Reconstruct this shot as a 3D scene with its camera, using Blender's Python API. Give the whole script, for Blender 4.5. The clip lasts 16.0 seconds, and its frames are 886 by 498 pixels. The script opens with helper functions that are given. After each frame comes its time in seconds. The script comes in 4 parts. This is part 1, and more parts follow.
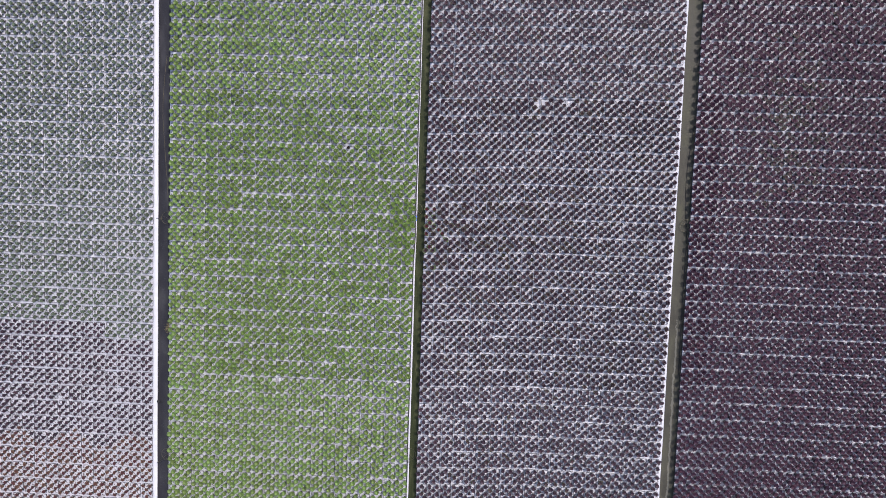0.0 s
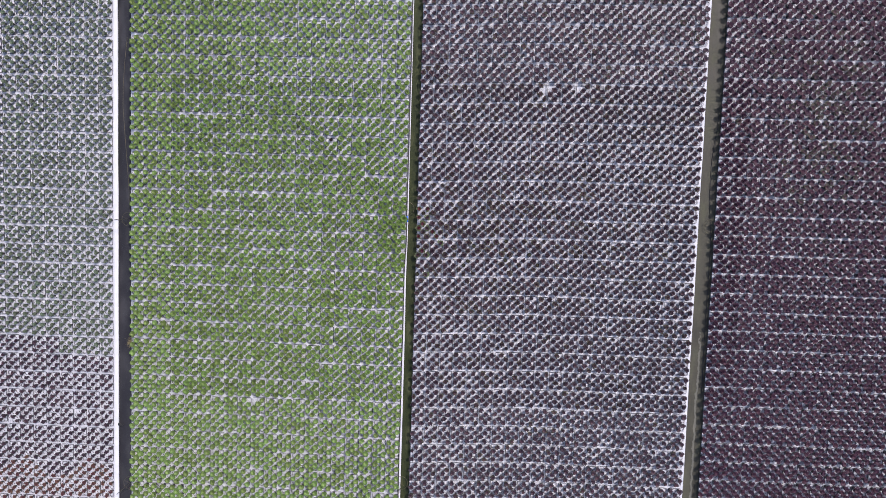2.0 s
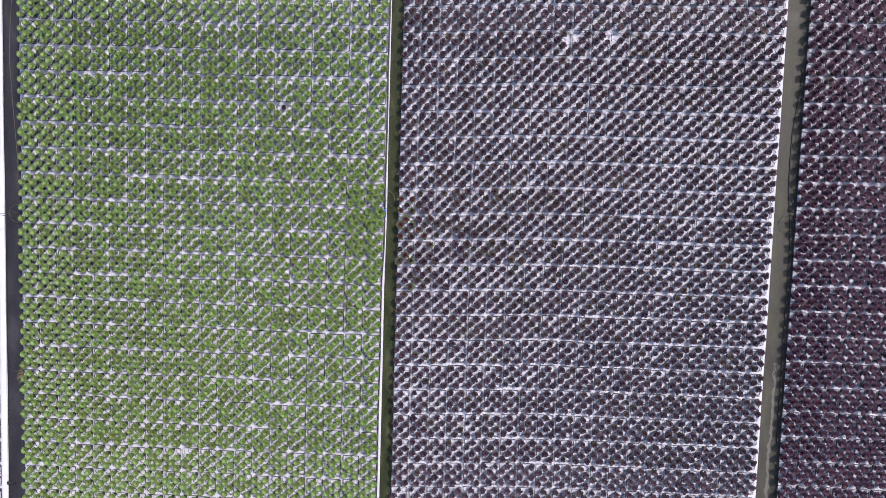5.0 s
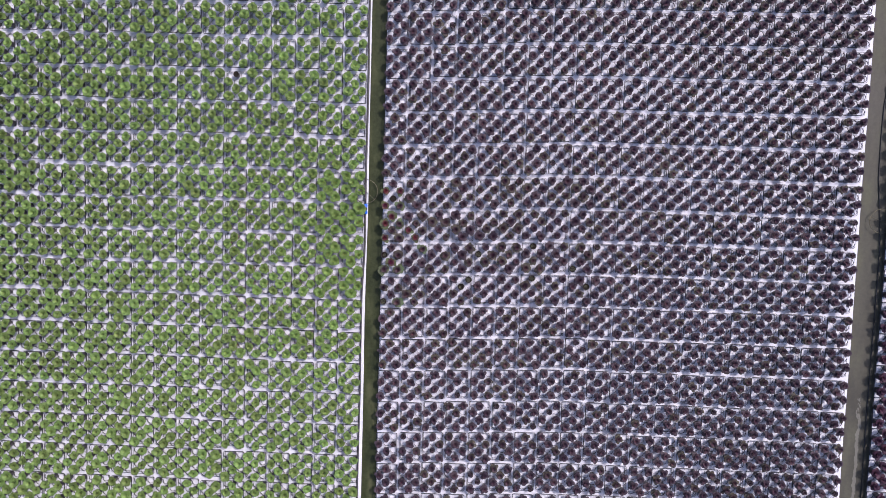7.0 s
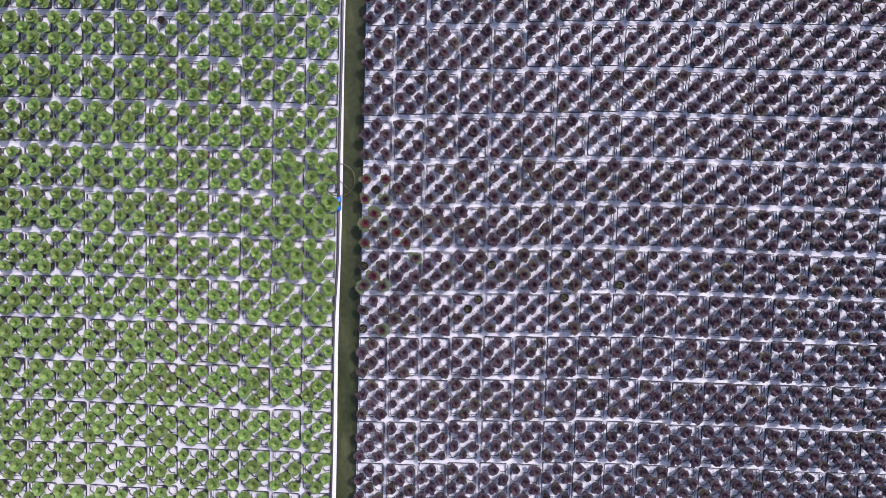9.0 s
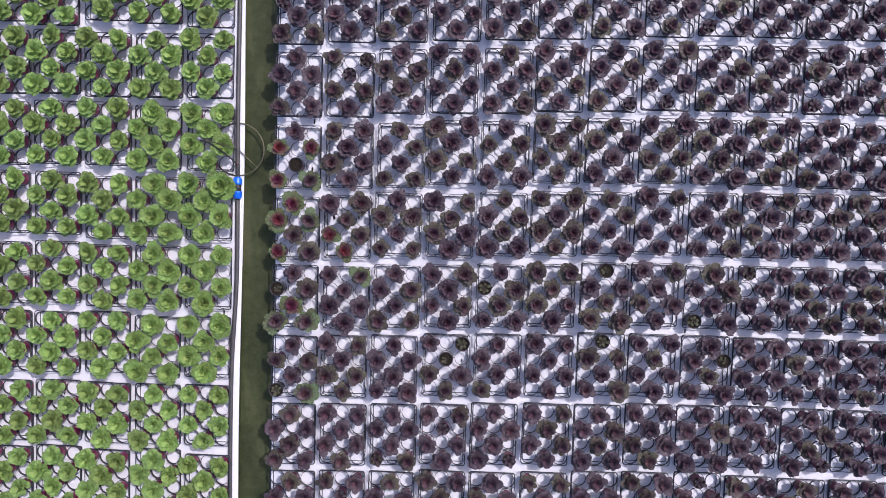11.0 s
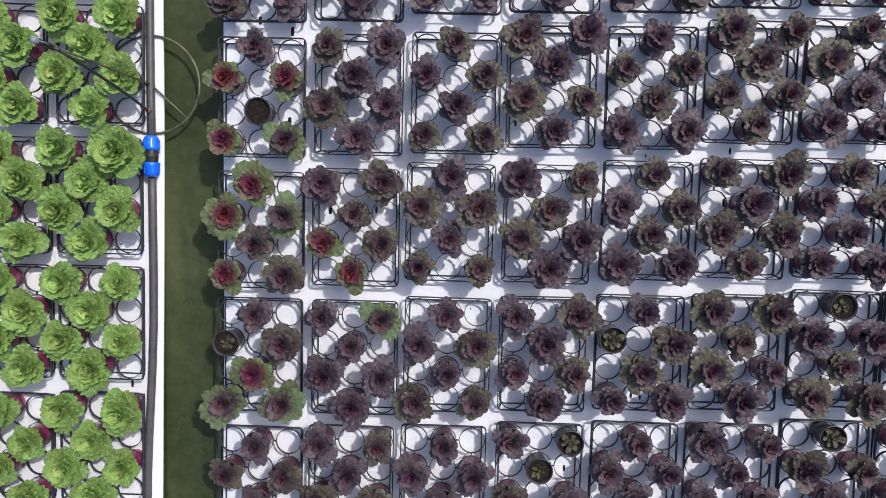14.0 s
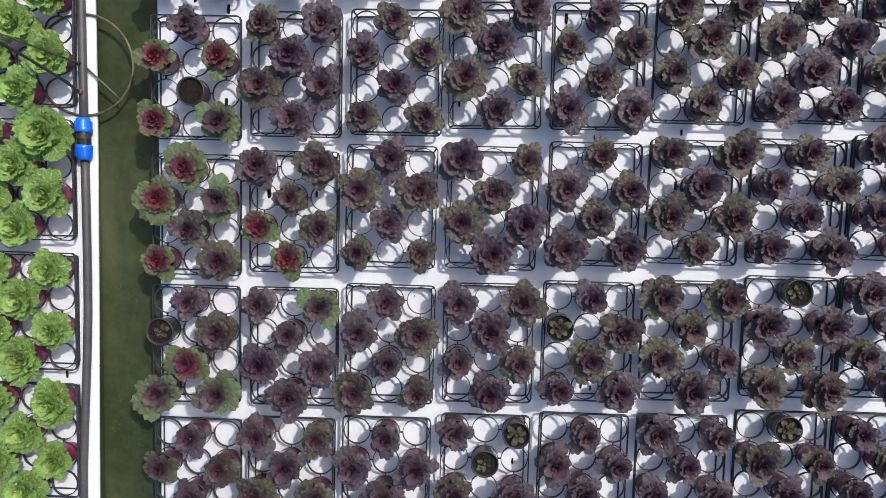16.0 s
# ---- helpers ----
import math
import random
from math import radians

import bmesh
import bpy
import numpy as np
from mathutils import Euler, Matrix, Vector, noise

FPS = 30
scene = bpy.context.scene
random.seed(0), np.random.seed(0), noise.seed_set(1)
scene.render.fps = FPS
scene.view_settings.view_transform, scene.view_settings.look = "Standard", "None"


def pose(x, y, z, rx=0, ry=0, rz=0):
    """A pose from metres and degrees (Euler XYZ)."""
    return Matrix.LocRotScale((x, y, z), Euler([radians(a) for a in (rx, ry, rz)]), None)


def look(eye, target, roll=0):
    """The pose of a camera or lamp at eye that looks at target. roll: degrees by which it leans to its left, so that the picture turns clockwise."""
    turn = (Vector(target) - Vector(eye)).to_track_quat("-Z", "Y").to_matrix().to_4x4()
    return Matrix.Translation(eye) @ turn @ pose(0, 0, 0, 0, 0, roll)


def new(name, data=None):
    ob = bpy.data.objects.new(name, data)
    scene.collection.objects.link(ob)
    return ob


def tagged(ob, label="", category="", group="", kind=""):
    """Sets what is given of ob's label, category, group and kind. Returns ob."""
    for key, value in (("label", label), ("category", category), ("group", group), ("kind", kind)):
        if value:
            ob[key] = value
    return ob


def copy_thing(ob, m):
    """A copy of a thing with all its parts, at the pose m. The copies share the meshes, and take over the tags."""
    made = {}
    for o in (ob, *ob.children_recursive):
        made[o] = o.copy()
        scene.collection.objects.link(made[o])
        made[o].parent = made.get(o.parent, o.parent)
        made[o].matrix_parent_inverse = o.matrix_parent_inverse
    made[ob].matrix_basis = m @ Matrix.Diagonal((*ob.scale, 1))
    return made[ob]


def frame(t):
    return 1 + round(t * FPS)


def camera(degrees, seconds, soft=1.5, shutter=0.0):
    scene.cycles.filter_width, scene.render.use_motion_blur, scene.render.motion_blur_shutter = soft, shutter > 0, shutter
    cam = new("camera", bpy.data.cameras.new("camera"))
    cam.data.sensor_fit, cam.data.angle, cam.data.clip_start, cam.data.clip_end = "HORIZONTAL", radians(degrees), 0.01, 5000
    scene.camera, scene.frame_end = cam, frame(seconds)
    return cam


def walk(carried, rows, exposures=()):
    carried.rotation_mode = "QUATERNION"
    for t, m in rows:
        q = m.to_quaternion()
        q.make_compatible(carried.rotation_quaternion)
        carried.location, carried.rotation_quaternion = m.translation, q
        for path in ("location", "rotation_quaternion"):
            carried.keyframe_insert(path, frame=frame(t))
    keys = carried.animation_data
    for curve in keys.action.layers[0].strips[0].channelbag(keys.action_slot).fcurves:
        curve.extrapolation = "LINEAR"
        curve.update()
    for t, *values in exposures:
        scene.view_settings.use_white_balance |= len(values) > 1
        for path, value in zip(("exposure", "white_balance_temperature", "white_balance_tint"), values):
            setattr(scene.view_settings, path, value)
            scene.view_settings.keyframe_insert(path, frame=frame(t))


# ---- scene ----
cam = camera(70.5, 16.0, soft=0.30)
# seconds, place of the drone, lean of its view along x and y (run per metre of fall), heading in degrees
PATH = [
    (0, (1.672, 0.445, 21.667), -0.0321, -0.0684, 2.090),
    (0.5, (1.567, 0.456, 21.138), -0.0307, -0.0677, 1.938),
    (1, (1.583, 0.481, 20.570), -0.0317, -0.0682, 1.904),
    (1.5, (1.666, 0.467, 19.984), -0.0325, -0.0686, 1.903),
    (2, (1.742, 0.416, 19.305), -0.0310, -0.0679, 1.973),
    (2.5, (1.794, 0.394, 18.581), -0.0305, -0.0680, 1.969),
    (3, (1.839, 0.371, 17.769), -0.0315, -0.0679, 1.946),
    (3.5, (1.833, 0.330, 16.997), -0.0320, -0.0662, 1.962),
    (4, (1.820, 0.335, 16.183), -0.0312, -0.0674, 1.985),
    (4.2, (1.845, 0.302, 15.837), -0.0330, -0.0659, 1.949),
    (6.3, (1.852, 0.077, 12.567), -0.0288, -0.0656, 1.954),
    (6.5, (1.806, 0.090, 12.260), -0.0271, -0.0673, 1.947),
    (7, (1.771, 0.051, 11.456), -0.0290, -0.0654, 1.900),
    (7.5, (1.691, 0.034, 10.712), -0.0252, -0.0650, 1.888),
    (8, (1.681, 0.068, 9.911), -0.0280, -0.0684, 1.879),
    (8.2, (1.654, 0.059, 9.608), -0.0273, -0.0686, 1.895),
    (10.3, (1.729, -0.087, 6.428), -0.0310, -0.0659, 1.754),
    (10.5, (1.765, -0.097, 6.070), -0.0326, -0.0645, 1.801),
    (11, (1.887, -0.138, 5.227), -0.0296, -0.0622, 2.019),
    (11.5, (1.896, -0.227, 4.572), -0.0291, -0.0634, 2.289),
    (12, (1.701, -0.301, 4.132), -0.0194, -0.0647, 2.337),
    (12.5, (1.530, -0.278, 3.646), -0.0212, -0.0611, 2.118),
    (13, (1.388, -0.225, 3.167), -0.0226, -0.0653, 1.949),
    (13.5, (1.370, -0.194, 2.933), -0.0242, -0.0713, 1.736),
    (14, (1.399, -0.178, 2.844), -0.0252, -0.0758, 1.670),
    (14.5, (1.475, -0.186, 2.748), -0.0270, -0.0747, 1.679),
    (15, (1.534, -0.204, 2.725), -0.0262, -0.0762, 1.651),
    (15.5, (1.600, -0.219, 2.736), -0.0286, -0.0767, 1.595),
    (16, (1.658, -0.242, 2.746), -0.0279, -0.0761, 1.600),
]


def downward(eye, lean_x, lean_y, heading):
    """The pose of a camera that looks down, with its upper side towards +y."""
    f = Vector((lean_x, lean_y, -1)).normalized()
    r = (Vector((1, 0, 0)) - f * f.x).normalized()
    u = r.cross(f)
    turn = Matrix((r, u, -f)).transposed() @ Matrix.Rotation(radians(heading), 3, "Z")
    return Matrix.Translation(eye) @ turn.to_4x4()


EXPOSURE = [(0, 0.31, 6460, 18), (4, 0.36, 6400, 21), (8, 0.51, 6260, 25), (11, 0.58, 6200, 23), (13, 0.62, 6350, 15), (16, 0.63, 6530, 9)]
walk(cam, [(t, downward(eye, lean_x, lean_y, heading)) for t, eye, lean_x, lean_y, heading in PATH], EXPOSURE)

# ---- light ----
SUN_AZ, SUN_EL = radians(46), radians(51)
world = bpy.data.worlds.new("world")
scene.world = world
world.use_nodes = True
wn = world.node_tree.nodes
sky = wn.new("ShaderNodeTexSky")
sky.sky_type = "NISHITA"
sky.sun_disc = False
sky.sun_elevation = SUN_EL
sky.sun_rotation = SUN_AZ
sky.dust_density = 2.5
world.node_tree.links.new(sky.outputs[0], wn["Background"].inputs[0])
wn["Background"].inputs[1].default_value = 0.15
sun = new("sun", bpy.data.lights.new("sun", "SUN"))
sun.data.energy = 1.9
sun.data.angle = radians(0.55)
sun.data.color = (1.0, 0.975, 0.95)
sun_way = Vector((math.sin(SUN_AZ) * math.cos(SUN_EL), math.cos(SUN_AZ) * math.cos(SUN_EL), math.sin(SUN_EL)))
sun.matrix_world = look(sun_way * 60, (0, 0, 0))


# ---- materials ----
def graph(name, rough=0.5, metal=0.0, spec=0.5):
    m = bpy.data.materials.new(name)
    m.use_nodes = True
    n, l = m.node_tree.nodes, m.node_tree.links
    p = n["Principled BSDF"]
    p.inputs["Roughness"].default_value = rough
    p.inputs["Metallic"].default_value = metal
    p.inputs["Specular IOR Level"].default_value = spec
    return m, n, l, p


def noise_node(n, l, scale, detail=4.0, rough=0.6):
    tc = n.new("ShaderNodeTexCoord")
    t = n.new("ShaderNodeTexNoise")
    t.inputs["Scale"].default_value = scale
    t.inputs["Detail"].default_value = detail
    t.inputs["Roughness"].default_value = rough
    l.new(tc.outputs["Object"], t.inputs["Vector"])
    return t.outputs["Fac"]


def ramp(n, l, fac, stops):
    r = n.new("ShaderNodeValToRGB")
    e = r.color_ramp.elements
    while len(e) < len(stops):
        e.new(0.5)
    for i, (at, c) in enumerate(stops):
        e[i].position = at
        e[i].color = (*c, 1) if len(c) == 3 else c
    l.new(fac, r.inputs[0])
    return r.outputs[0]


def mix(n, l, fac, a, b, blend="MIX"):
    m = n.new("ShaderNodeMix")
    m.data_type = "RGBA"
    m.blend_type = blend
    for sock, v in ((m.inputs[0], fac), (m.inputs[6], a), (m.inputs[7], b)):
        if isinstance(v, (int, float)):
            sock.default_value = v
        elif isinstance(v, tuple):
            sock.default_value = (*v, 1)
        else:
            l.new(v, sock)
    return m.outputs[2]


def math_node(n, l, op, a, b=0.0):
    m = n.new("ShaderNodeMath")
    m.operation = op
    for sock, v in ((m.inputs[0], a), (m.inputs[1], b)):
        if isinstance(v, (int, float)):
            sock.default_value = v
        else:
            l.new(v, sock)
    return m.outputs[0]


def bump(n, l, p, height, strength, distance):
    b = n.new("ShaderNodeBump")
    b.inputs["Strength"].default_value = strength
    b.inputs["Distance"].default_value = distance
    l.new(height, b.inputs["Height"])
    l.new(b.outputs[0], p.inputs["Normal"])


def plain(name, c1, c2, scale, rough=0.5, metal=0.0, bumps=0.2, dist=0.002, spec=0.5):
    """A surface whose colour wanders between two tones, with fine relief."""
    m, n, l, p = graph(name, rough, metal, spec)
    big = noise_node(n, l, scale)
    fine = noise_node(n, l, scale * 9, 3.0)
    both = math_node(n, l, "ADD", math_node(n, l, "MULTIPLY", big, 0.65), math_node(n, l, "MULTIPLY", fine, 0.35))
    l.new(ramp(n, l, both, [(0.3, c1), (0.7, c2)]), p.inputs["Base Color"])
    bump(n, l, p, fine, bumps, dist)
    return m


def leaf_material(name, rim, blade, heart, vein, wander, rough=0.5, through_light=0.18, relief=0.35):
    """Kale leaf: pigment runs from rim colour on outer blades to heart colour in the middle; paler veins."""
    m, n, l, p = graph(name, rough, spec=0.33)
    at = n.new("ShaderNodeAttribute")
    at.attribute_name = "pig"
    sep = n.new("ShaderNodeSeparateColor")
    l.new(at.outputs["Color"], sep.inputs[0])
    along, layer, side, plant = sep.outputs[0], sep.outputs[1], sep.outputs[2], at.outputs["Alpha"]
    info = n.new("ShaderNodeObjectInfo")
    geo = n.new("ShaderNodeNewGeometry")
    spots = noise_node(n, l, 38.0, 3.0)
    inward = math_node(n, l, "ADD", math_node(n, l, "MULTIPLY", layer, 0.75), math_node(n, l, "MULTIPLY", math_node(n, l, "SUBTRACT", 1.0, along), 0.4))
    inward = math_node(n, l, "ADD", inward, math_node(n, l, "MULTIPLY", math_node(n, l, "SUBTRACT", spots, 0.5), 0.5))
    inward = math_node(n, l, "SUBTRACT", inward, math_node(n, l, "MULTIPLY", math_node(n, l, "POWER", side, 3.0), 0.14))
    base = ramp(n, l, inward, [(0.12, rim), (0.46, blade), (0.95, heart)])
    line = math_node(n, l, "LESS_THAN", side, 0.05)
    base = mix(n, l, math_node(n, l, "MULTIPLY", line, 0.55), base, vein)
    wave = math_node(n, l, "SINE", math_node(n, l, "MULTIPLY", math_node(n, l, "SUBTRACT", along, math_node(n, l, "MULTIPLY", side, 0.42)), 46.0))
    ribs = math_node(n, l, "GREATER_THAN", wave, 0.86)
    base = mix(n, l, math_node(n, l, "MULTIPLY", ribs, 0.3), base, vein)
    rnd = math_node(n, l, "FRACT", math_node(n, l, "ADD", plant, info.outputs["Random"]))
    tone = math_node(n, l, "ADD", math_node(n, l, "MULTIPLY", rnd, 0.6), math_node(n, l, "MULTIPLY", geo.outputs["Random Per Island"], 0.4))
    hs = n.new("ShaderNodeHueSaturation")
    l.new(base, hs.inputs["Color"])
    l.new(math_node(n, l, "ADD", 0.5 - wander[0] / 2, math_node(n, l, "MULTIPLY", rnd, wander[0])), hs.inputs["Hue"])
    l.new(math_node(n, l, "ADD", 1.0 - wander[1] / 2, math_node(n, l, "MULTIPLY", tone, wander[1])), hs.inputs["Value"])
    l.new(hs.outputs[0], p.inputs["Base Color"])
    crease = math_node(n, l, "SUBTRACT", noise_node(n, l, 62.0, 2.0, 0.5), math_node(n, l, "MULTIPLY", ribs, 0.25))
    bump(n, l, p, crease, relief, 0.012)
    tr = n.new("ShaderNodeBsdfTranslucent")
    l.new(hs.outputs[0], tr.inputs[0])
    ms = n.new("ShaderNodeMixShader")
    ms.inputs[0].default_value = through_light
    l.new(p.outputs[0], ms.inputs[1])
    l.new(tr.outputs[0], ms.inputs[2])
    l.new(ms.outputs[0], n["Material Output"].inputs[0])
    return m


M_WHITE = plain("white_bed_sheet", (0.64, 0.65, 0.68), (0.77, 0.77, 0.79), 2.2, 0.6, 0, 0.25, 0.004, 0.12)
M_BOARD = plain("white_board", (0.72, 0.72, 0.70), (0.86, 0.86, 0.85), 5.0, 0.45, 0, 0.2, 0.003)
M_TRAY = plain("black_tray_plastic", (0.018, 0.019, 0.024), (0.04, 0.042, 0.05), 20.0, 0.45, 0, 0.15, 0.001, 0.3)
M_POT = plain("maroon_pot_plastic", (0.090, 0.010, 0.034), (0.23, 0.025, 0.085), 25.0, 0.4, 0, 0.15, 0.001)
M_POTPINK = plain("magenta_pot_plastic", (0.20, 0.012, 0.07), (0.42, 0.035, 0.15), 25.0, 0.4, 0, 0.15, 0.001)
# black pots and rims; also the shade painted onto far maroon and magenta pots
M_POTDARK = plain("black_and_shaded_pot_plastic", (0.018, 0.016, 0.018), (0.045, 0.037, 0.04), 25.0, 0.4, 0, 0.15, 0.001)
M_SOIL = plain("potting_soil", (0.004, 0.0035, 0.003), (0.040, 0.029, 0.020), 110.0, 0.95, 0, 1.0, 0.006, 0.2)
M_PIPE = plain("black_pipe_plastic", (0.035, 0.034, 0.034), (0.085, 0.08, 0.078), 14.0, 0.5, 0, 0.2, 0.001)
M_BLUE = plain("blue_coupling_plastic", (0.004, 0.10, 0.55), (0.01, 0.16, 0.75), 18.0, 0.3, 0, 0.1, 0.001)
M_HOSE = plain("black_hose_rubber", (0.012, 0.012, 0.012), (0.04, 0.038, 0.035), 30.0, 0.5, 0, 0.2, 0.001)
M_ROD = plain("weathered_steel_rod", (0.06, 0.055, 0.035), (0.2, 0.18, 0.11), 40.0, 0.5, 0.5, 0.4, 0.001)
M_BRASS = plain("tarnished_brass", (0.22, 0.12, 0.04), (0.42, 0.26, 0.10), 60.0, 0.4, 0.5, 0.3, 0.001)
M_TAP = plain("brown_tap_plastic", (0.09, 0.04, 0.028), (0.17, 0.075, 0.05), 60.0, 0.45, 0, 0.2, 0.001)
M_CAP = plain("pale_grey_plastic", (0.11, 0.12, 0.14), (0.24, 0.25, 0.28), 60.0, 0.45, 0, 0.2, 0.001)
M_WEED = plain("dry_weed", (0.12, 0.1, 0.05), (0.3, 0.24, 0.12), 30.0, 0.8)


def gutter_material(name, c1, c2, c3, rough, speck=0.5, scum=None):
    """Wet concrete with an algae film: streaks along the channel, pale dried patches."""
    m, n, l, p = graph(name, rough, spec=0.2)
    tc = n.new("ShaderNodeTexCoord")
    mp = n.new("ShaderNodeMapping")
    mp.inputs["Scale"].default_value = (2.2, 0.7, 1)
    l.new(tc.outputs["Object"], mp.inputs[0])
    big = n.new("ShaderNodeTexNoise")
    big.inputs["Scale"].default_value = 1.6
    big.inputs["Detail"].default_value = 5
    l.new(mp.outputs[0], big.inputs["Vector"])
    fine = noise_node(n, l, 16.0, 5.0, 0.7)
    base = ramp(n, l, big.outputs["Fac"], [(0.36, c1), (0.53, c2), (0.67, c3)])
    base = mix(n, l, 0.35, base, ramp(n, l, fine, [(0.3, c1), (0.75, c3)]))
    specks = noise_node(n, l, 70.0, 2.0)
    patches = noise_node(n, l, 3.1, 2.0)
    mask = math_node(n, l, "MULTIPLY", math_node(n, l, "GREATER_THAN", specks, 0.64), math_node(n, l, "GREATER_THAN", patches, 0.56))
    base = mix(n, l, math_node(n, l, "MULTIPLY", mask, speck), base, tuple(2.0 * v for v in c3))
    if scum:
        # a dried, pale scum line with a wandering edge, on the lower stretch of the channel
        xyz = n.new("ShaderNodeSeparateXYZ")
        l.new(tc.outputs["Object"], xyz.inputs[0])
        off = math_node(n, l, "ADD", math_node(n, l, "SUBTRACT", xyz.outputs[0], scum), math_node(n, l, "MULTIPLY", math_node(n, l, "SUBTRACT", noise_node(n, l, 2.6, 4.0, 0.7), 0.5), 0.2))
        near = math_node(n, l, "LESS_THAN", math_node(n, l, "ABSOLUTE", off), 0.030)
        below = math_node(n, l, "LESS_THAN", math_node(n, l, "ADD", xyz.outputs[1], math_node(n, l, "MULTIPLY", fine, 2.0)), -2.4)
        base = mix(n, l, math_node(n, l, "MULTIPLY", math_node(n, l, "MULTIPLY", near, below), 0.55), base, (0.24, 0.235, 0.19))
    l.new(base, p.inputs["Base Color"])
    l.new(ramp(n, l, big.outputs["Fac"], [(0.3, (rough * 0.6,) * 3), (0.7, (0.8,) * 3)]), p.inputs["Roughness"])
    bump(n, l, p, fine, 0.35, 0.004)
    return m


M_GROUND = gutter_material("damp_concrete", (0.05, 0.05, 0.048), (0.09, 0.088, 0.08), (0.15, 0.145, 0.13), 0.7)
M_GUT = [
    gutter_material("dark_wet_gutter", (0.022, 0.022, 0.026), (0.035, 0.035, 0.039), (0.06, 0.06, 0.064), 0.5),
    gutter_material("algae_gutter", (0.017, 0.025, 0.008), (0.037, 0.047, 0.016), (0.090, 0.097, 0.046), 0.6, 0.12),
    gutter_material("brown_gutter", (0.058, 0.054, 0.043), (0.084, 0.081, 0.060), (0.112, 0.113, 0.074), 0.6, 0.0, 9.16),
]

K_PURPLE = leaf_material("purple_kale_leaf", (0.071, 0.055, 0.063), (0.062, 0.041, 0.051), (0.060, 0.018, 0.034), (0.142, 0.072, 0.092), (0.055, 0.9), relief=0.45)
K_OLIVE = leaf_material("olive_purple_kale_leaf", (0.070, 0.063, 0.044), (0.064, 0.043, 0.046), (0.061, 0.016, 0.031), (0.140, 0.078, 0.082), (0.06, 0.9), relief=0.45)
K_DARK = leaf_material("dark_purple_kale_leaf", (0.064, 0.029, 0.044), (0.055, 0.022, 0.038), (0.048, 0.012, 0.027), (0.09, 0.04, 0.07), (0.04, 0.7))
K_BROWN = leaf_material("brown_purple_kale_leaf", (0.158, 0.085, 0.058), (0.130, 0.062, 0.046), (0.10, 0.025, 0.035), (0.12, 0.07, 0.07), (0.05, 0.6))
K_BICOLOUR = leaf_material("red_green_kale_leaf", (0.090, 0.120, 0.046), (0.108, 0.030, 0.042), (0.150, 0.014, 0.042), (0.16, 0.085, 0.08), (0.05, 0.8))
K_RIMMED = leaf_material("green_rimmed_kale_leaf", (0.105, 0.140, 0.062), (0.066, 0.046, 0.048), (0.062, 0.016, 0.032), (0.14, 0.09, 0.085), (0.05, 0.8), relief=0.45)
K_YOUNG = leaf_material("young_kale_leaf", (0.075, 0.078, 0.040), (0.066, 0.060, 0.036), (0.065, 0.035, 0.030), (0.12, 0.11, 0.07), (0.06, 0.8))
K_GREEN = leaf_material("green_kale_leaf", (0.154, 0.250, 0.062), (0.235, 0.365, 0.090), (0.36, 0.47, 0.14), (0.44, 0.54, 0.20), (0.014, 0.55), 0.48, 0.25, 0.5)
# the same green kale with distance haze mixed into its leaf colours
K_HAZEGREEN = leaf_material("hazed_green_kale_leaf", (0.155, 0.244, 0.066), (0.230, 0.345, 0.093), (0.30, 0.39, 0.12), (0.36, 0.46, 0.16), (0.02, 0.6), 0.48, 0.25, 0.5)
K_GREY = leaf_material("grey_green_kale_leaf", (0.105, 0.135, 0.083), (0.120, 0.155, 0.095), (0.15, 0.18, 0.115), (0.17, 0.20, 0.13), (0.05, 0.6))

# ---- mesh tools ----
def link_mesh(name, verts, faces, mats, parent=None, label="", mat_index=None, pig=None, smooth=True):
    """One mesh object from arrays; faces may be a list of polygons."""
    me = bpy.data.meshes.new(name)
    me.from_pydata([tuple(v) for v in verts], [], [tuple(int(i) for i in f) for f in faces])
    for m in mats:
        me.materials.append(m)
    if mat_index is not None:
        me.polygons.foreach_set("material_index", np.asarray(mat_index, dtype=np.int32))
    if pig is not None:
        a = me.color_attributes.new("pig", "FLOAT_COLOR", "POINT")
        a.data.foreach_set("color", np.asarray(pig, dtype=np.float32).ravel())
    if smooth:
        me.polygons.foreach_set("use_smooth", np.ones(len(me.polygons), dtype=bool))
    me.update()
    ob = new(name, me)
    if parent is not None:
        ob.parent = parent
    if label:
        tagged(ob, label)
    return ob


def part(name, bm, material, parent, label="", smooth=False):
    me = bpy.data.meshes.new(name)
    bm.to_mesh(me)
    bm.free()
    me.materials.append(material)
    if smooth:
        me.polygons.foreach_set("use_smooth", np.ones(len(me.polygons), dtype=bool))
    ob = new(name, me)
    ob.parent = parent
    if label:
        tagged(ob, label)
    return ob


def box(bm, x0, x1, y0, y1, z0, z1, bevel=0.0):
    r = bmesh.ops.create_cube(bm, size=1.0, matrix=Matrix.Translation(((x0 + x1) / 2, (y0 + y1) / 2, (z0 + z1) / 2)) @ Matrix.Diagonal((x1 - x0, y1 - y0, z1 - z0, 1)))
    if bevel:
        edges = list({e for v in r["verts"] for e in v.link_edges})
        bmesh.ops.bevel(bm, geom=edges, offset=bevel, segments=2, affect="EDGES")


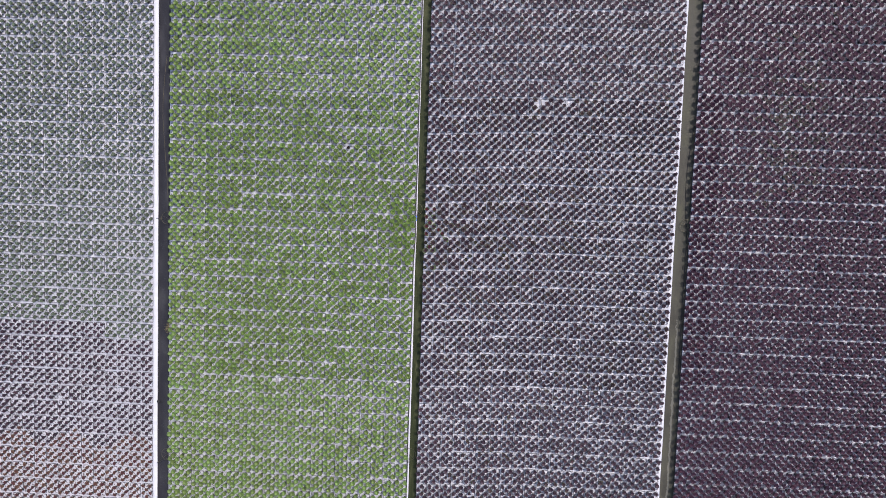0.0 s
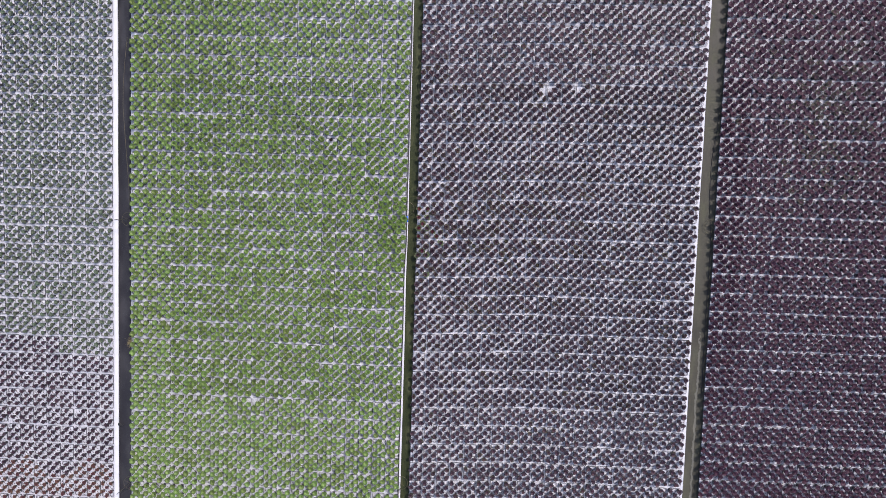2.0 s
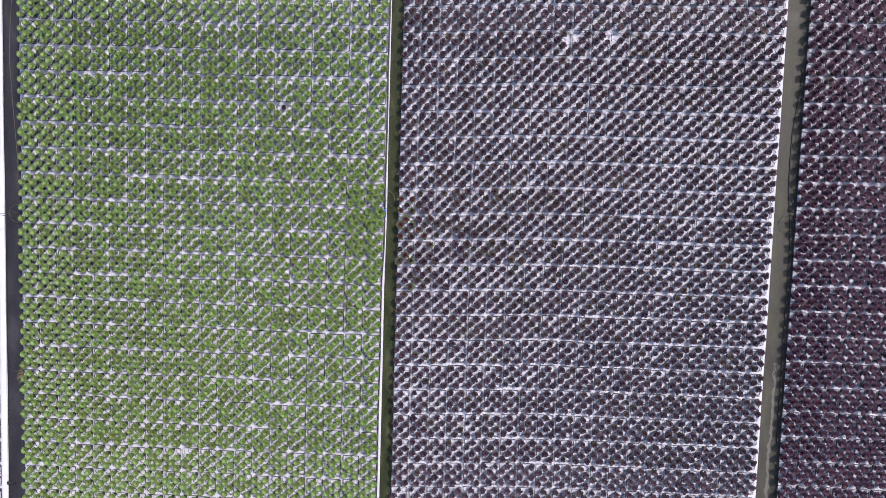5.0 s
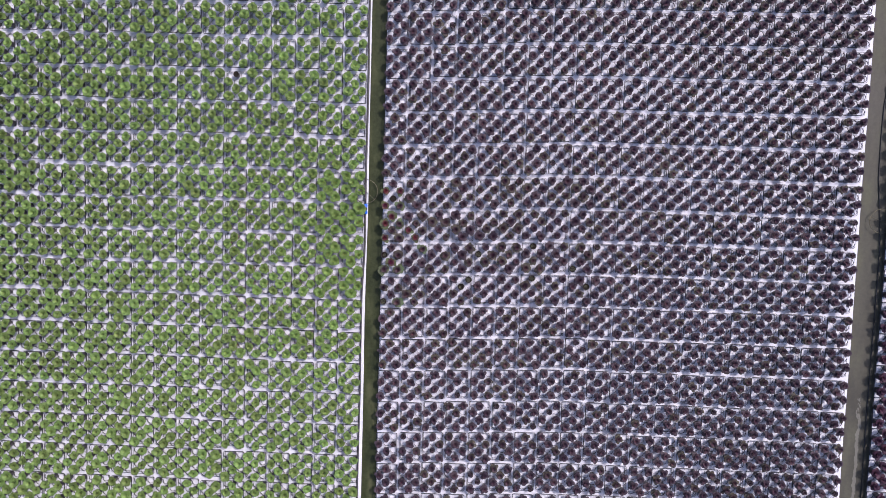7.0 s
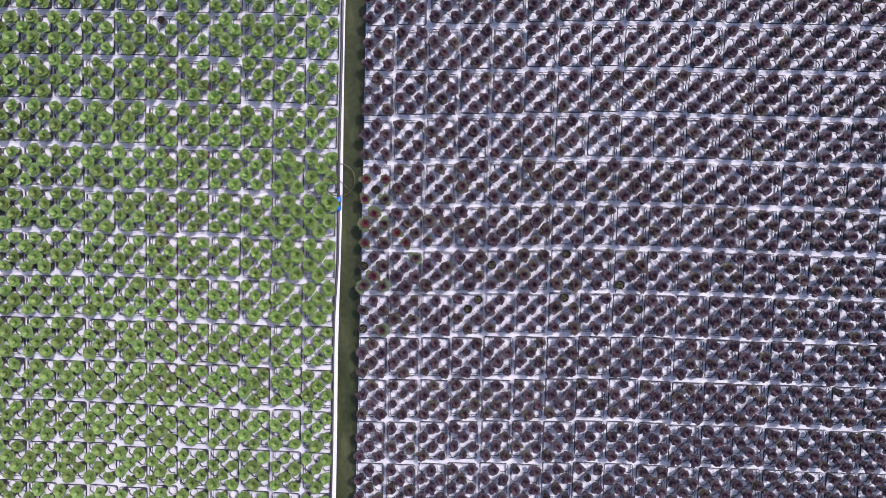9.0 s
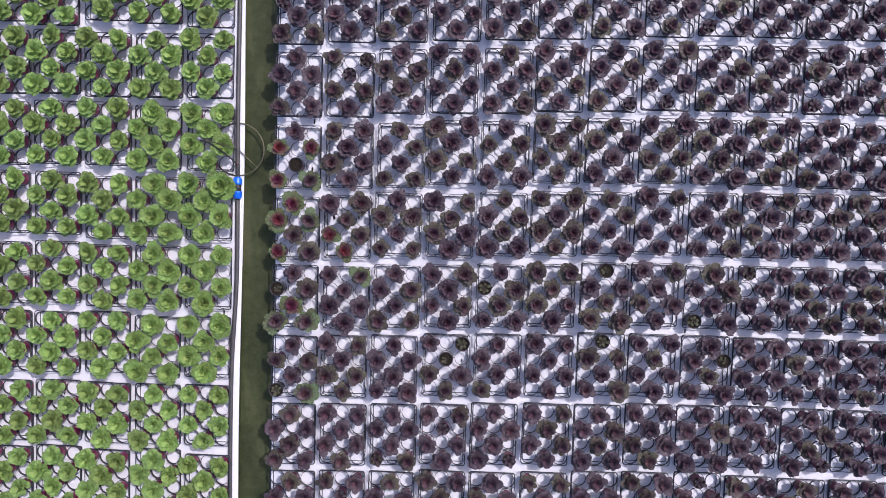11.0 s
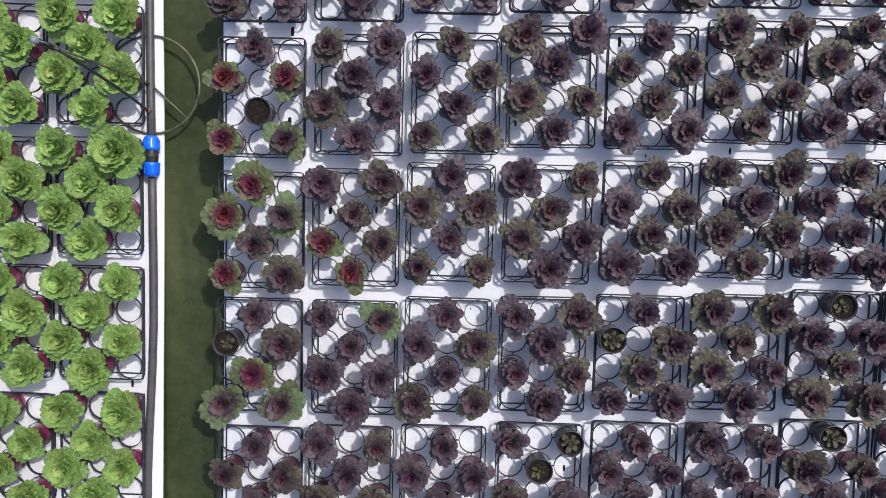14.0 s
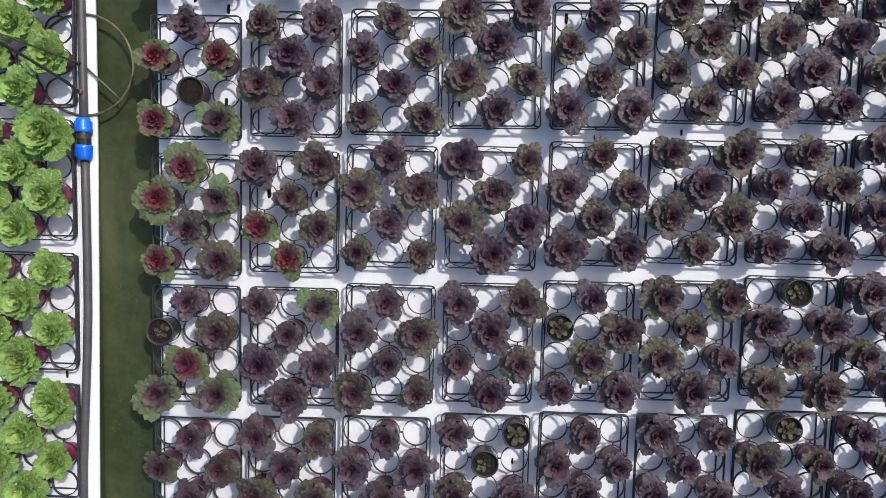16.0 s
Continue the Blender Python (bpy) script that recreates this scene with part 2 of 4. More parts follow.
def tube_arrays(points, radius, sides=8, closed=False):
    """A tube along a line of points."""
    pts = [Vector(p) for p in points]
    n = len(pts)
    verts, faces = [], []
    for i, p in enumerate(pts):
        a = pts[(i - 1) % n] if (closed or i > 0) else p
        b = pts[(i + 1) % n] if (closed or i < n - 1) else p
        d = (b - a).normalized()
        up = Vector((0, 0, 1)) if abs(d.z) < 0.9 else Vector((1, 0, 0))
        s = d.cross(up).normalized()
        t = s.cross(d)
        for k in range(sides):
            w = 2 * math.pi * k / sides
            verts.append(p + (s * math.cos(w) + t * math.sin(w)) * radius)
    for i in range(n if closed else n - 1):
        j = (i + 1) % n
        for k in range(sides):
            k2 = (k + 1) % sides
            faces.append((i * sides + k, i * sides + k2, j * sides + k2, j * sides + k))
    if not closed:
        faces.append(tuple(range(sides))[::-1])
        faces.append(tuple((n - 1) * sides + k for k in range(sides)))
    return verts, faces


def tube(name, points, radius, material, parent=None, label="", sides=8, closed=False):
    v, f = tube_arrays(points, radius, sides, closed)
    return link_mesh(name, v, f, [material], parent, label)


def lathe_arrays(profile, sides):
    verts, faces = [], []
    for r, z in profile:
        for k in range(sides):
            w = 2 * math.pi * k / sides
            verts.append((r * math.cos(w), r * math.sin(w), z))
    for i in range(len(profile) - 1):
        for k in range(sides):
            k2 = (k + 1) % sides
            faces.append((i * sides + k, i * sides + k2, (i + 1) * sides + k2, (i + 1) * sides + k))
    return verts, faces


def tris(faces):
    out = []
    for f in faces:
        for k in range(1, len(f) - 1):
            out.append((f[0], f[k], f[k + 1]))
    return np.array(out, dtype=np.int64)


# ---- kale ----
def smooth_step(a, b, x):
    t = np.clip((x - a) / (b - a), 0, 1)
    return t * t * (3 - 2 * t)


def leaf_arrays(rng, length, width, e0, e1, nu, nv, ruffle, cup, neck=0.12):
    """One kale leaf along +x: narrow stalk, round fan of a blade with a scalloped, frilled rim."""
    u = 1 - (1 - np.linspace(0, 1, nu + 1)) ** (1.7 if nu > 6 else 1.4)
    v = np.linspace(-1, 1, nv + 1)
    elev = np.radians(e0 + (e1 - e0) * u ** 1.4)
    step = np.diff(u) * length
    r = np.concatenate(([0], np.cumsum(np.cos(elev[:-1]) * step)))
    z = np.concatenate(([0], np.cumsum(np.sin(elev[:-1]) * step)))
    mid = 0.62
    X = np.where(u > mid, (u - mid) / (1 - mid), (u - mid) / mid)
    blunt = 0.05 if nu > 6 else 0.28
    w = width * np.where(u > mid, np.sqrt(np.maximum(1 - X * X, blunt)), 0.14 + 0.86 * smooth_step(neck, mid, u))
    p1, p2, p3, p4 = rng.uniform(0, 6.28, 4)
    U, V = np.meshgrid(u, v, indexing="ij")
    XX = np.repeat(X[:, None], nv + 1, 1)
    rim = np.where(XX > 0, np.sqrt(np.clip(XX * XX + V * V * (1 - XX * XX), 0, 1)), np.abs(V) * smooth_step(neck, mid, U))
    theta = np.arctan2(V * w[:, None] / width, XX)
    teeth = rim ** 3 * (0.05 * np.sin(6 * theta + p1) + rng.normal(0, 0.032, U.shape))
    side = w[:, None] * V * (1 + teeth)
    frill = ruffle * rim ** 2 * (np.sin(5 * theta + p3) + 0.5 * np.sin(9 * theta + p1))
    frill = frill + 0.3 * ruffle * np.sin(U * 19 + p2) * np.cos(V * 6 + p4) * smooth_step(0.3, 0.6, U)
    tip = length * np.where(XX > 0, (U - mid) * teeth, 0.0)
    rise = frill + cup * V * V * w[:, None]
    R = r[:, None] + tip * np.cos(elev)[:, None] - np.sin(elev)[:, None] * rise
    Z = z[:, None] + tip * np.sin(elev)[:, None] + np.cos(elev)[:, None] * rise
    verts = np.stack([R, side, Z], -1).reshape(-1, 3)
    faces = []
    for i in range(nu):
        for j in range(nv):
            a = i * (nv + 1) + j
            faces.append((a, a + nv + 1, a + nv + 2, a + 1))
    pig = np.stack([U, np.zeros_like(U), np.abs(V), np.zeros_like(U)], -1).reshape(-1, 4)
    return verts, faces, pig


def fan_leaf(rng, length, width, e0, e1, spokes, rings, ruffle, cup, lobes, notch, stalk=True):
    """One kale leaf along +x as a fan round the middle of its blade: lobed rim, frilled edge, tapering to the stalk."""
    mid = 0.6
    s = np.linspace(0, 1.15, 24)
    elev = np.radians(e0 + (e1 - e0) * s ** 1.4)
    step = np.diff(s) * length
    run = np.concatenate(([0], np.cumsum(np.cos(elev[:-1]) * step)))
    rise = np.concatenate(([0], np.cumsum(np.sin(elev[:-1]) * step)))
    p1, p2, p3, p4 = rng.uniform(0, 6.28, 4)
    ang = np.radians(np.linspace(-168, 168, spokes))
    rho = np.linspace(0, 1, rings + 1)[1:] ** 0.75
    RHO, A = np.meshgrid(rho, ang, indexing="ij")
    lobe = np.abs(np.sin(0.5 * lobes * A + p1))
    rag = rng.normal(0, 0.026, spokes)
    reach = 1 - notch * RHO ** 3 * (1 - lobe ** 0.7) + RHO ** 2 * (rag[None, :] + 0.06 * np.sin(2 * A + p4))
    fore = np.where(np.cos(A) > 0, 1 - mid, 0.78 * mid)
    back = np.clip(-np.cos(A), 0, 1)
    along = mid + RHO * reach * fore * np.cos(A)
    side = width * RHO * reach * np.sin(A) * (1 - 0.42 * back ** 1.5)
    frill = ruffle * RHO ** 4 * (np.sin(lobes * A + p3) + 0.7 * np.sin(1.7 * lobes * A + p2))
    frill = frill + 0.5 * ruffle * np.sin(RHO * 7 + p2) * np.cos(2 * A + p4)
    lift = frill * (1 - 0.6 * back) + cup * (side / width) ** 2 * width
    along = np.concatenate(([mid], along.ravel()))
    side = np.concatenate(([0.0], side.ravel()))
    lift = np.concatenate(([0.0], lift.ravel()))
    el = np.interp(along, s, elev)
    x = np.interp(along, s, run) - np.sin(el) * lift
    z = np.interp(along, s, rise) + np.cos(el) * lift
    verts = [*np.stack([x, side, z], -1)]
    faces = []
    for j in range(spokes - 1):
        faces.append((0, 1 + j, 2 + j))
        for i in range(rings - 1):
            q = 1 + i * spokes + j
            faces.append((q, q + spokes, q + spokes + 1, q + 1))
    if not stalk:
        pig = np.stack([np.clip(along, 0, 1), np.zeros_like(along), np.clip(np.abs(side) / width, 0, 1), np.zeros_like(along)], -1)
        return np.array(verts), faces, pig
    at = len(verts)
    tip = 0.42
    for u in (0.0, tip):
        c = np.array([np.interp(u, s, run), 0.0, np.interp(u, s, rise) - 0.0006])
        for k in (-1, 1):
            verts.append(c + np.array([0.0, k * width * 0.085, 0.0]))
    faces.append((at, at + 2, at + 3, at + 1))
    u = np.concatenate((along, [0.0, 0.0, tip, tip]))
    v = np.concatenate((np.abs(side) / width, [0.0] * 4))
    pig = np.stack([np.clip(u, 0, 1), np.zeros_like(u), np.clip(v, 0, 1), np.zeros_like(u)], -1)
    return np.array(verts), faces, pig


# rings of leaves: count, length, half width, elevation at the stalk and at the tip, height of the stalk, layer, cup
PURPLE_RINGS = [(7, 0.088, 0.0335, 24, -12, 0.122, 0.0, -0.02), (6, 0.072, 0.0305, 42, 2, 0.131, 0.35, 0.10), (6, 0.056, 0.024, 58, 24, 0.139, 0.7, 0.2), (4, 0.036, 0.016, 76, 58, 0.145, 1.0, 0.4)]
GREEN_RINGS = [(8, 0.104, 0.046, 26, -10, 0.114, 0.0, 0.12), (8, 0.088, 0.043, 46, 14, 0.124, 0.3, 0.28), (7, 0.066, 0.036, 62, 38, 0.132, 0.65, 0.5), (5, 0.046, 0.024, 76, 62, 0.140, 1.0, 0.6)]
SMALL_RINGS = [(6, 0.058, 0.016, 32, -6, 0.108, 0.0, 0.1), (4, 0.042, 0.014, 52, 16, 0.113, 0.45, 0.2), (3, 0.024, 0.010, 75, 58, 0.117, 0.9, 0.3)]


def head_leaves(seed, rings, size, detail, thin=1.0, fan=None):
    """The leaves of one head, each as arrays in the plant's frame. fan: spokes and rings of the two outer whorls."""
    rng = np.random.RandomState(seed)
    out = []
    turn = rng.uniform(0, 6.28)
    green = rings is GREEN_RINGS
    ruffle = 0.0064 if green else 0.0046 if rings is PURPLE_RINGS else 0.002
    whorl = [(n, 0.13 if green else 0.10 if rings is PURPLE_RINGS else 0.06) for n in ((9, 10, 11) if green else (7, 8, 9) if rings is PURPLE_RINGS else (3, 4, 5))]
    neck = -0.1 if green else 0.32 if rings is SMALL_RINGS else 0.16
    for k, (n, ln, wd, e0, e1, z0, layer, cup) in enumerate(rings):
        count = max(3, int(round(n * thin)))
        wide = wd * (n / count) ** 0.7
        nu, nv = detail if k < 2 else (max(2, detail[0] - 3), 2 if detail[1] < 4 else 4)
        for i in range(count):
            s = size * (rng.uniform(0.78, 1.17) if green else rng.uniform(0.70, 1.24))
            w = wide * s * rng.uniform(0.88, 1.12)
            lean0, lean1 = e0 + rng.uniform(-11, 11), e1 + rng.uniform(-17, 17)
            if fan and k < 2:
                v, f, p = fan_leaf(rng, ln * s, w, lean0, lean1, fan[0], fan[1], ruffle * s, cup, *whorl[rng.randint(3)], fan[1] > 1)
            else:
                v, f, p = leaf_arrays(rng, ln * s, w, lean0, lean1, nu, nv, ruffle * s, cup, neck)
            a = turn + 2 * math.pi * (i + 0.5 * (k % 2)) / count + rng.uniform(-0.22, 0.22)
            c, sn = math.cos(a), math.sin(a)
            x = v[:, 0] + 0.004
            v = np.stack([x * c - v[:, 1] * sn, x * sn + v[:, 1] * c, v[:, 2] + z0 + (size - 1) * 0.03 + rng.uniform(-0.004, 0.004)], -1)
            p[:, 1] = layer
            out.append((k, v, f, p))
    return out


POT_PROFILE = [(0.0, 0.0), (0.040, 0.0), (0.0415, 0.004), (0.047, 0.05), (0.0475, 0.052), (0.052, 0.098), (0.0585, 0.100), (0.0595, 0.108)]
RIM_PROFILE = [(0.0595, 0.107), (0.0605, 0.109), (0.0605, 0.117), (0.0590, 0.119), (0.0555, 0.118), (0.053, 0.098)]


def soil_arrays(seed, sides=14):
    rng = np.random.RandomState(seed)
    verts = [(0, 0, 0.1065)]
    faces = []
    for k, r in enumerate((0.02, 0.038, 0.0535)):
        for i in range(sides):
            w = 2 * math.pi * i / sides
            verts.append((r * math.cos(w), r * math.sin(w), 0.104 + rng.uniform(-0.003, 0.003)))
    for i in range(sides):
        j = (i + 1) % sides
        faces.append((0, 1 + i, 1 + j))
        for k in range(2):
            a, b = 1 + k * sides, 1 + (k + 1) * sides
            faces.append((a + i, b + i, b + j, a + j))
    return verts, faces


def make_plant(seed, rings, size, leaf_mat, pot_mat, label, category="potted kale", name="potted_kale"):
    """A potted ornamental kale: pot, soil, stalk, single outer leaves and a heart of folded leaves."""
    root = tagged(new(name), label, category, "potted kale on the growing beds")
    v, f = lathe_arrays(POT_PROFILE, 20)
    link_mesh("pot", v, f, [pot_mat], root)
    v, f = lathe_arrays(RIM_PROFILE, 20)
    link_mesh("rim", v, f, [M_POTDARK], root, "black rolled rim")
    v, f = soil_arrays(seed)
    link_mesh("soil", v, f, [M_SOIL], root, smooth=False)
    if not rings:
        return root
    top = rings[-1][5]
    v, f = tube_arrays([(0, 0, 0.1), (0.002, 0.001, 0.12), (0, 0, top)], 0.006, 6)
    link_mesh("stalk", v, f, [leaf_mat], root, pig=np.tile((0.2, 0.2, 0.0, 0.0), (len(v), 1)))
    hv, hf, hp, at = [np.array([(0, 0, top - 0.006)])], [], [np.array([(0.1, 1, 0, 0)])], 1
    for k, v, f, p in head_leaves(seed, rings, size, (9, 8), fan=(28, 3)):
        if k < 2:
            link_mesh("leaf", v, f, [leaf_mat], root, pig=p)
        else:
            base = 5
            for q in f:
                ids = list(dict.fromkeys(0 if i < base else i - base + at for i in q))
                if len(ids) > 2:
                    hf.append(tuple(ids))
            hv.append(v[base:])
            hp.append(p[base:])
            at += len(v) - base
    link_mesh("heart", np.concatenate(hv), hf, [leaf_mat], root, pig=np.concatenate(hp))
    return root


def plant_template(seed, rings, size, detail, thin, sides, depth, fan):
    """The same plant as one triangle soup: slots 0 leaf, 1 pot, 2 soil."""
    V, F, S, P, at = [], [], [], [], 0

    def put(v, f, slot, p=None):
        nonlocal at
        v = np.asarray([tuple(q) for q in v], dtype=np.float64)
        t = tris(f)
        V.append(v)
        F.append(t + at)
        S.append(np.full(len(t), slot))
        P.append(np.zeros((len(v), 4)) if p is None else p)
        at += len(v)

    for k, v, f, p in (head_leaves(seed, rings, size, detail, thin=thin, fan=fan) if rings else []):
        if k < depth:
            put(v, f, 0, p)
    if rings and depth < 3:
        top, six = rings[2][5] + 0.024, [2 * math.pi * i / 6 for i in range(6)]
        cone = [(0, 0, top - 0.026)] + [(0.033 * size * math.cos(a), 0.033 * size * math.sin(a), top - 0.004 * (i % 2)) for i, a in enumerate(six)]
        put(cone, [(0, 1 + i, 1 + (i + 1) % 6) for i in range(6)], 0, np.tile((0.4, 0.8, 0.4, 0.0), (7, 1)))
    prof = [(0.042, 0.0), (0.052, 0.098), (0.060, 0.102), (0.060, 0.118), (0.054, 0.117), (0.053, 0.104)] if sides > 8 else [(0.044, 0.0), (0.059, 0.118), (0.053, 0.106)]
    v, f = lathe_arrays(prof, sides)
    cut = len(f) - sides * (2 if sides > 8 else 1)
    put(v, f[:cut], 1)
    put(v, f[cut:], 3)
    w = [(0.0535 * math.cos(2 * math.pi * i / sides), 0.0535 * math.sin(2 * math.pi * i / sides), 0.106) for i in range(sides)]
    put(w, [tuple(range(sides))], 2)
    return np.concatenate(V), np.concatenate(F), np.concatenate(S), np.concatenate(P)


def join_many(name, batches, mats):
    """One mesh of many alike plants or trays. batches: (template, rows of x, y, z, turn, scale, chance)."""
    VV, FF, SS, PP, at = [], [], [], [], 0
    for (V, F, S, P), rows in batches:
        if not len(rows):
            continue
        rows = np.asarray(rows, dtype=np.float64)
        c, s, k = np.cos(rows[:, 3])[:, None], np.sin(rows[:, 3])[:, None], rows[:, 4][:, None]
        x = (V[None, :, 0] * c - V[None, :, 1] * s) * k + rows[:, 0][:, None]
        y = (V[None, :, 0] * s + V[None, :, 1] * c) * k + rows[:, 1][:, None]
        z = V[None, :, 2] * k + rows[:, 2][:, None]
        n = len(rows)
        VV.append(np.stack([x, y, z], -1).reshape(-1, 3))
        FF.append((F[None] + (np.arange(n) * len(V))[:, None, None] + at).reshape(-1, 3))
        SS.append(np.tile(S, n))
        if P is not None:
            q = np.tile(P[None], (n, 1, 1))
            q[:, :, 3] = rows[:, 5][:, None]
            PP.append(q.reshape(-1, 4))
        at += n * len(V)
    V, F, S = np.concatenate(VV), np.concatenate(FF), np.concatenate(SS)
    me = bpy.data.meshes.new(name)
    me.vertices.add(len(V))
    me.vertices.foreach_set("co", V.astype(np.float32).ravel())
    me.loops.add(len(F) * 3)
    me.loops.foreach_set("vertex_index", F.astype(np.int32).ravel())
    me.polygons.add(len(F))
    me.polygons.foreach_set("loop_start", np.arange(0, len(F) * 3, 3, dtype=np.int32))
    for m in mats:
        me.materials.append(m)
    me.polygons.foreach_set("material_index", S.astype(np.int32))
    me.update(calc_edges=True)
    if PP:
        a = me.color_attributes.new("pig", "FLOAT_COLOR", "POINT")
        a.data.foreach_set("color", np.concatenate(PP).astype(np.float32).ravel())
        me.polygons.foreach_set("use_smooth", np.ones(len(F), dtype=bool))
    return new(name, me)


# ---- trays ----
TRAY_W, TRAY_L, CELL, DECK = 0.392, 0.526, 0.1305, 0.055


def round_rect(w, l, r, z, seg=4):
    pts = []
    for cx, cy, a0 in ((w / 2 - r, l / 2 - r, 0), (-w / 2 + r, l / 2 - r, 90), (-w / 2 + r, -l / 2 + r, 180), (w / 2 - r, -l / 2 + r, 270)):
        for i in range(seg + 1):
            a = radians(a0 + 90 * i / seg)
            pts.append((cx + r * math.cos(a), cy + r * math.sin(a), z))
    return pts


def loop_band(pts_list):
    """Closed bands between loops of the same count."""
    verts, faces = [], []
    n = len(pts_list[0])
    for loop in pts_list:
        verts += loop
    for i in range(len(pts_list) - 1):
        for k in range(n):
            k2 = (k + 1) % n
            faces.append((i * n + k, i * n + k2, (i + 1) * n + k2, (i + 1) * n + k))
    return verts, faces


def cell_centres():
    return [((c - 1) * CELL, (1.5 - r) * CELL) for r in range(4) for c in range(3)]


def spoke_boxes():
    """Short webs between neighbouring rings and out to the rim."""
    out = []
    for c in range(3):
        x = (c - 1) * CELL
        for r in range(5):
            y = (2 - r) * CELL
            half = (CELL - 0.122) / 2 + 0.001
            out.append((x - 0.0022, x + 0.0022, y - half, y + half))
    for r in range(4):
        y = (1.5 - r) * CELL
        for c in range(4):
            x = (c - 1.5) * CELL
            half = (CELL - 0.122) / 2 + 0.001
            out.append((x - half, x + half, y - 0.0022, y + 0.0022))
    return out


def ring_arrays():
    """A pot ring with four short webs that reach half way to its neighbours."""
    angles = []
    for q in range(4):
        angles += [q * 90 + d for d in (-2.1, 2.1, 15, 30, 45, 60, 75)]
    n = len(angles)
    prof = [(0.0592, DECK - 0.011), (0.0596, DECK), (0.0568, DECK), (0.0564, DECK - 0.011)]
    verts = [(r * math.cos(radians(a)), r * math.sin(radians(a)), z) for r, z in prof for a in angles]
    faces = []
    for i in range(4):
        j = (i + 1) % 4
        for k in range(n):
            k2 = (k + 1) % n
            if i == 0 and k % 7 == 0:
                continue
            faces.append((i * n + k, i * n + k2, j * n + k2, j * n + k))
    for q in range(4):
        k, at = q * 7, len(verts)
        c, s = math.cos(radians(q * 90)), math.sin(radians(q * 90))
        out = CELL / 2 + 0.0004
        for z, side in ((DECK - 0.010, -1), (DECK - 0.010, 1), (DECK - 0.001, 1), (DECK - 0.001, -1)):
            verts.append((out * c - side * 0.0018 * s, out * s + side * 0.0018 * c, z))
        ring4 = (k, k + 1, n + k + 1, n + k)
        for e in range(4):
            g = (e + 1) % 4
            faces.append((ring4[e], ring4[g], at + g, at + e))
        faces.append((at, at + 1, at + 2, at + 3))
    return verts, faces


def make_tray():
    root = tagged(new("plant_tray"), "black plastic carrying tray with twelve round pot holes on white sheet", "plant tray", "trays on the growing beds")
    w, l = TRAY_W, TRAY_L
    v, f = loop_band([round_rect(w, l, 0.022, DECK - 0.012), round_rect(w, l, 0.022, DECK), round_rect(w - 0.009, l - 0.009, 0.018, DECK + 0.001), round_rect(w - 0.009, l - 0.009, 0.018, DECK - 0.012), round_rect(w, l, 0.022, DECK - 0.012)])
    link_mesh("rim", v, f, [M_TRAY], root)
    v, f = loop_band([round_rect(w - 0.034, l - 0.034, 0.016, 0.0), round_rect(w - 0.034, l - 0.034, 0.016, 0.007), round_rect(w - 0.043, l - 0.043, 0.013, 0.007), round_rect(w - 0.043, l - 0.043, 0.013, 0.0), round_rect(w - 0.034, l - 0.034, 0.016, 0.0)])
    link_mesh("foot_rail", v, f, [M_TRAY], root)
    for sx in (-1, 1):
        for sy in (-1, 1):
            link_mesh("corner_post", *tube_arrays([(sx * (w / 2 - 0.02), sy * (l / 2 - 0.02), 0.003), (sx * (w / 2 - 0.008), sy * (l / 2 - 0.008), DECK - 0.006)], 0.004, 6), [M_TRAY], root)
    v, f = ring_arrays()
    ring = link_mesh("ring", v, f, [M_TRAY], root)
    first = True
    for cx, cy in cell_centres():
        o = ring if first else ring.copy()
        if not first:
            scene.collection.objects.link(o)
        o.location = (cx, cy, 0)
        first = False
    return root


def tray_template(sides, odd=None):
    """A tray as one triangle soup for the far parts of the beds."""
    w, l = TRAY_W, TRAY_L
    V, F, at = [], [], 0
    seg = 3 if sides > 8 else 1
    loops = [round_rect(w, l, 0.022, DECK - 0.012, seg), round_rect(w, l, 0.022, DECK, seg), round_rect(w - 0.014, l - 0.014, 0.018, DECK, seg)]
    sets = [loop_band(loops), loop_band([round_rect(w - 0.034, l - 0.034, 0.016, 0.006, seg), round_rect(w - 0.046, l - 0.046, 0.013, 0.006, seg)])]
    for i, (cx, cy) in enumerate(cell_centres()):
        if odd is not None and (i // 3 + i % 3 + odd) % 2 == 0:
            continue
        v, f = lathe_arrays([(0.0615, DECK), (0.0570, DECK - 0.014)] if sides < 12 else [(0.0605, DECK - 0.02), (0.0618, DECK), (0.0578, DECK - 0.012)], sides)
        sets.append(([(a + cx, b + cy, c) for a, b, c in v], f))
    for x0, x1, y0, y1 in spoke_boxes() if sides > 8 else ():
        sets.append(([(x0, y0, DECK - 0.003), (x1, y0, DECK - 0.003), (x1, y1, DECK - 0.003), (x0, y1, DECK - 0.003)], [(0, 1, 2, 3)]))
    for v, f in sets:
        t = tris(f)
        V.append(np.array([tuple(q) for q in v], dtype=np.float64))
        F.append(t + at)
        at += len(v)
    F = np.concatenate(F)
    return np.concatenate(V), F, np.zeros(len(F), dtype=np.int64), None


# ---- plan of the beds ----
def lift_purple(x):
    return -0.045 * max(0.0, 3.6 - x)


def lift_none(x):
    return 0.0


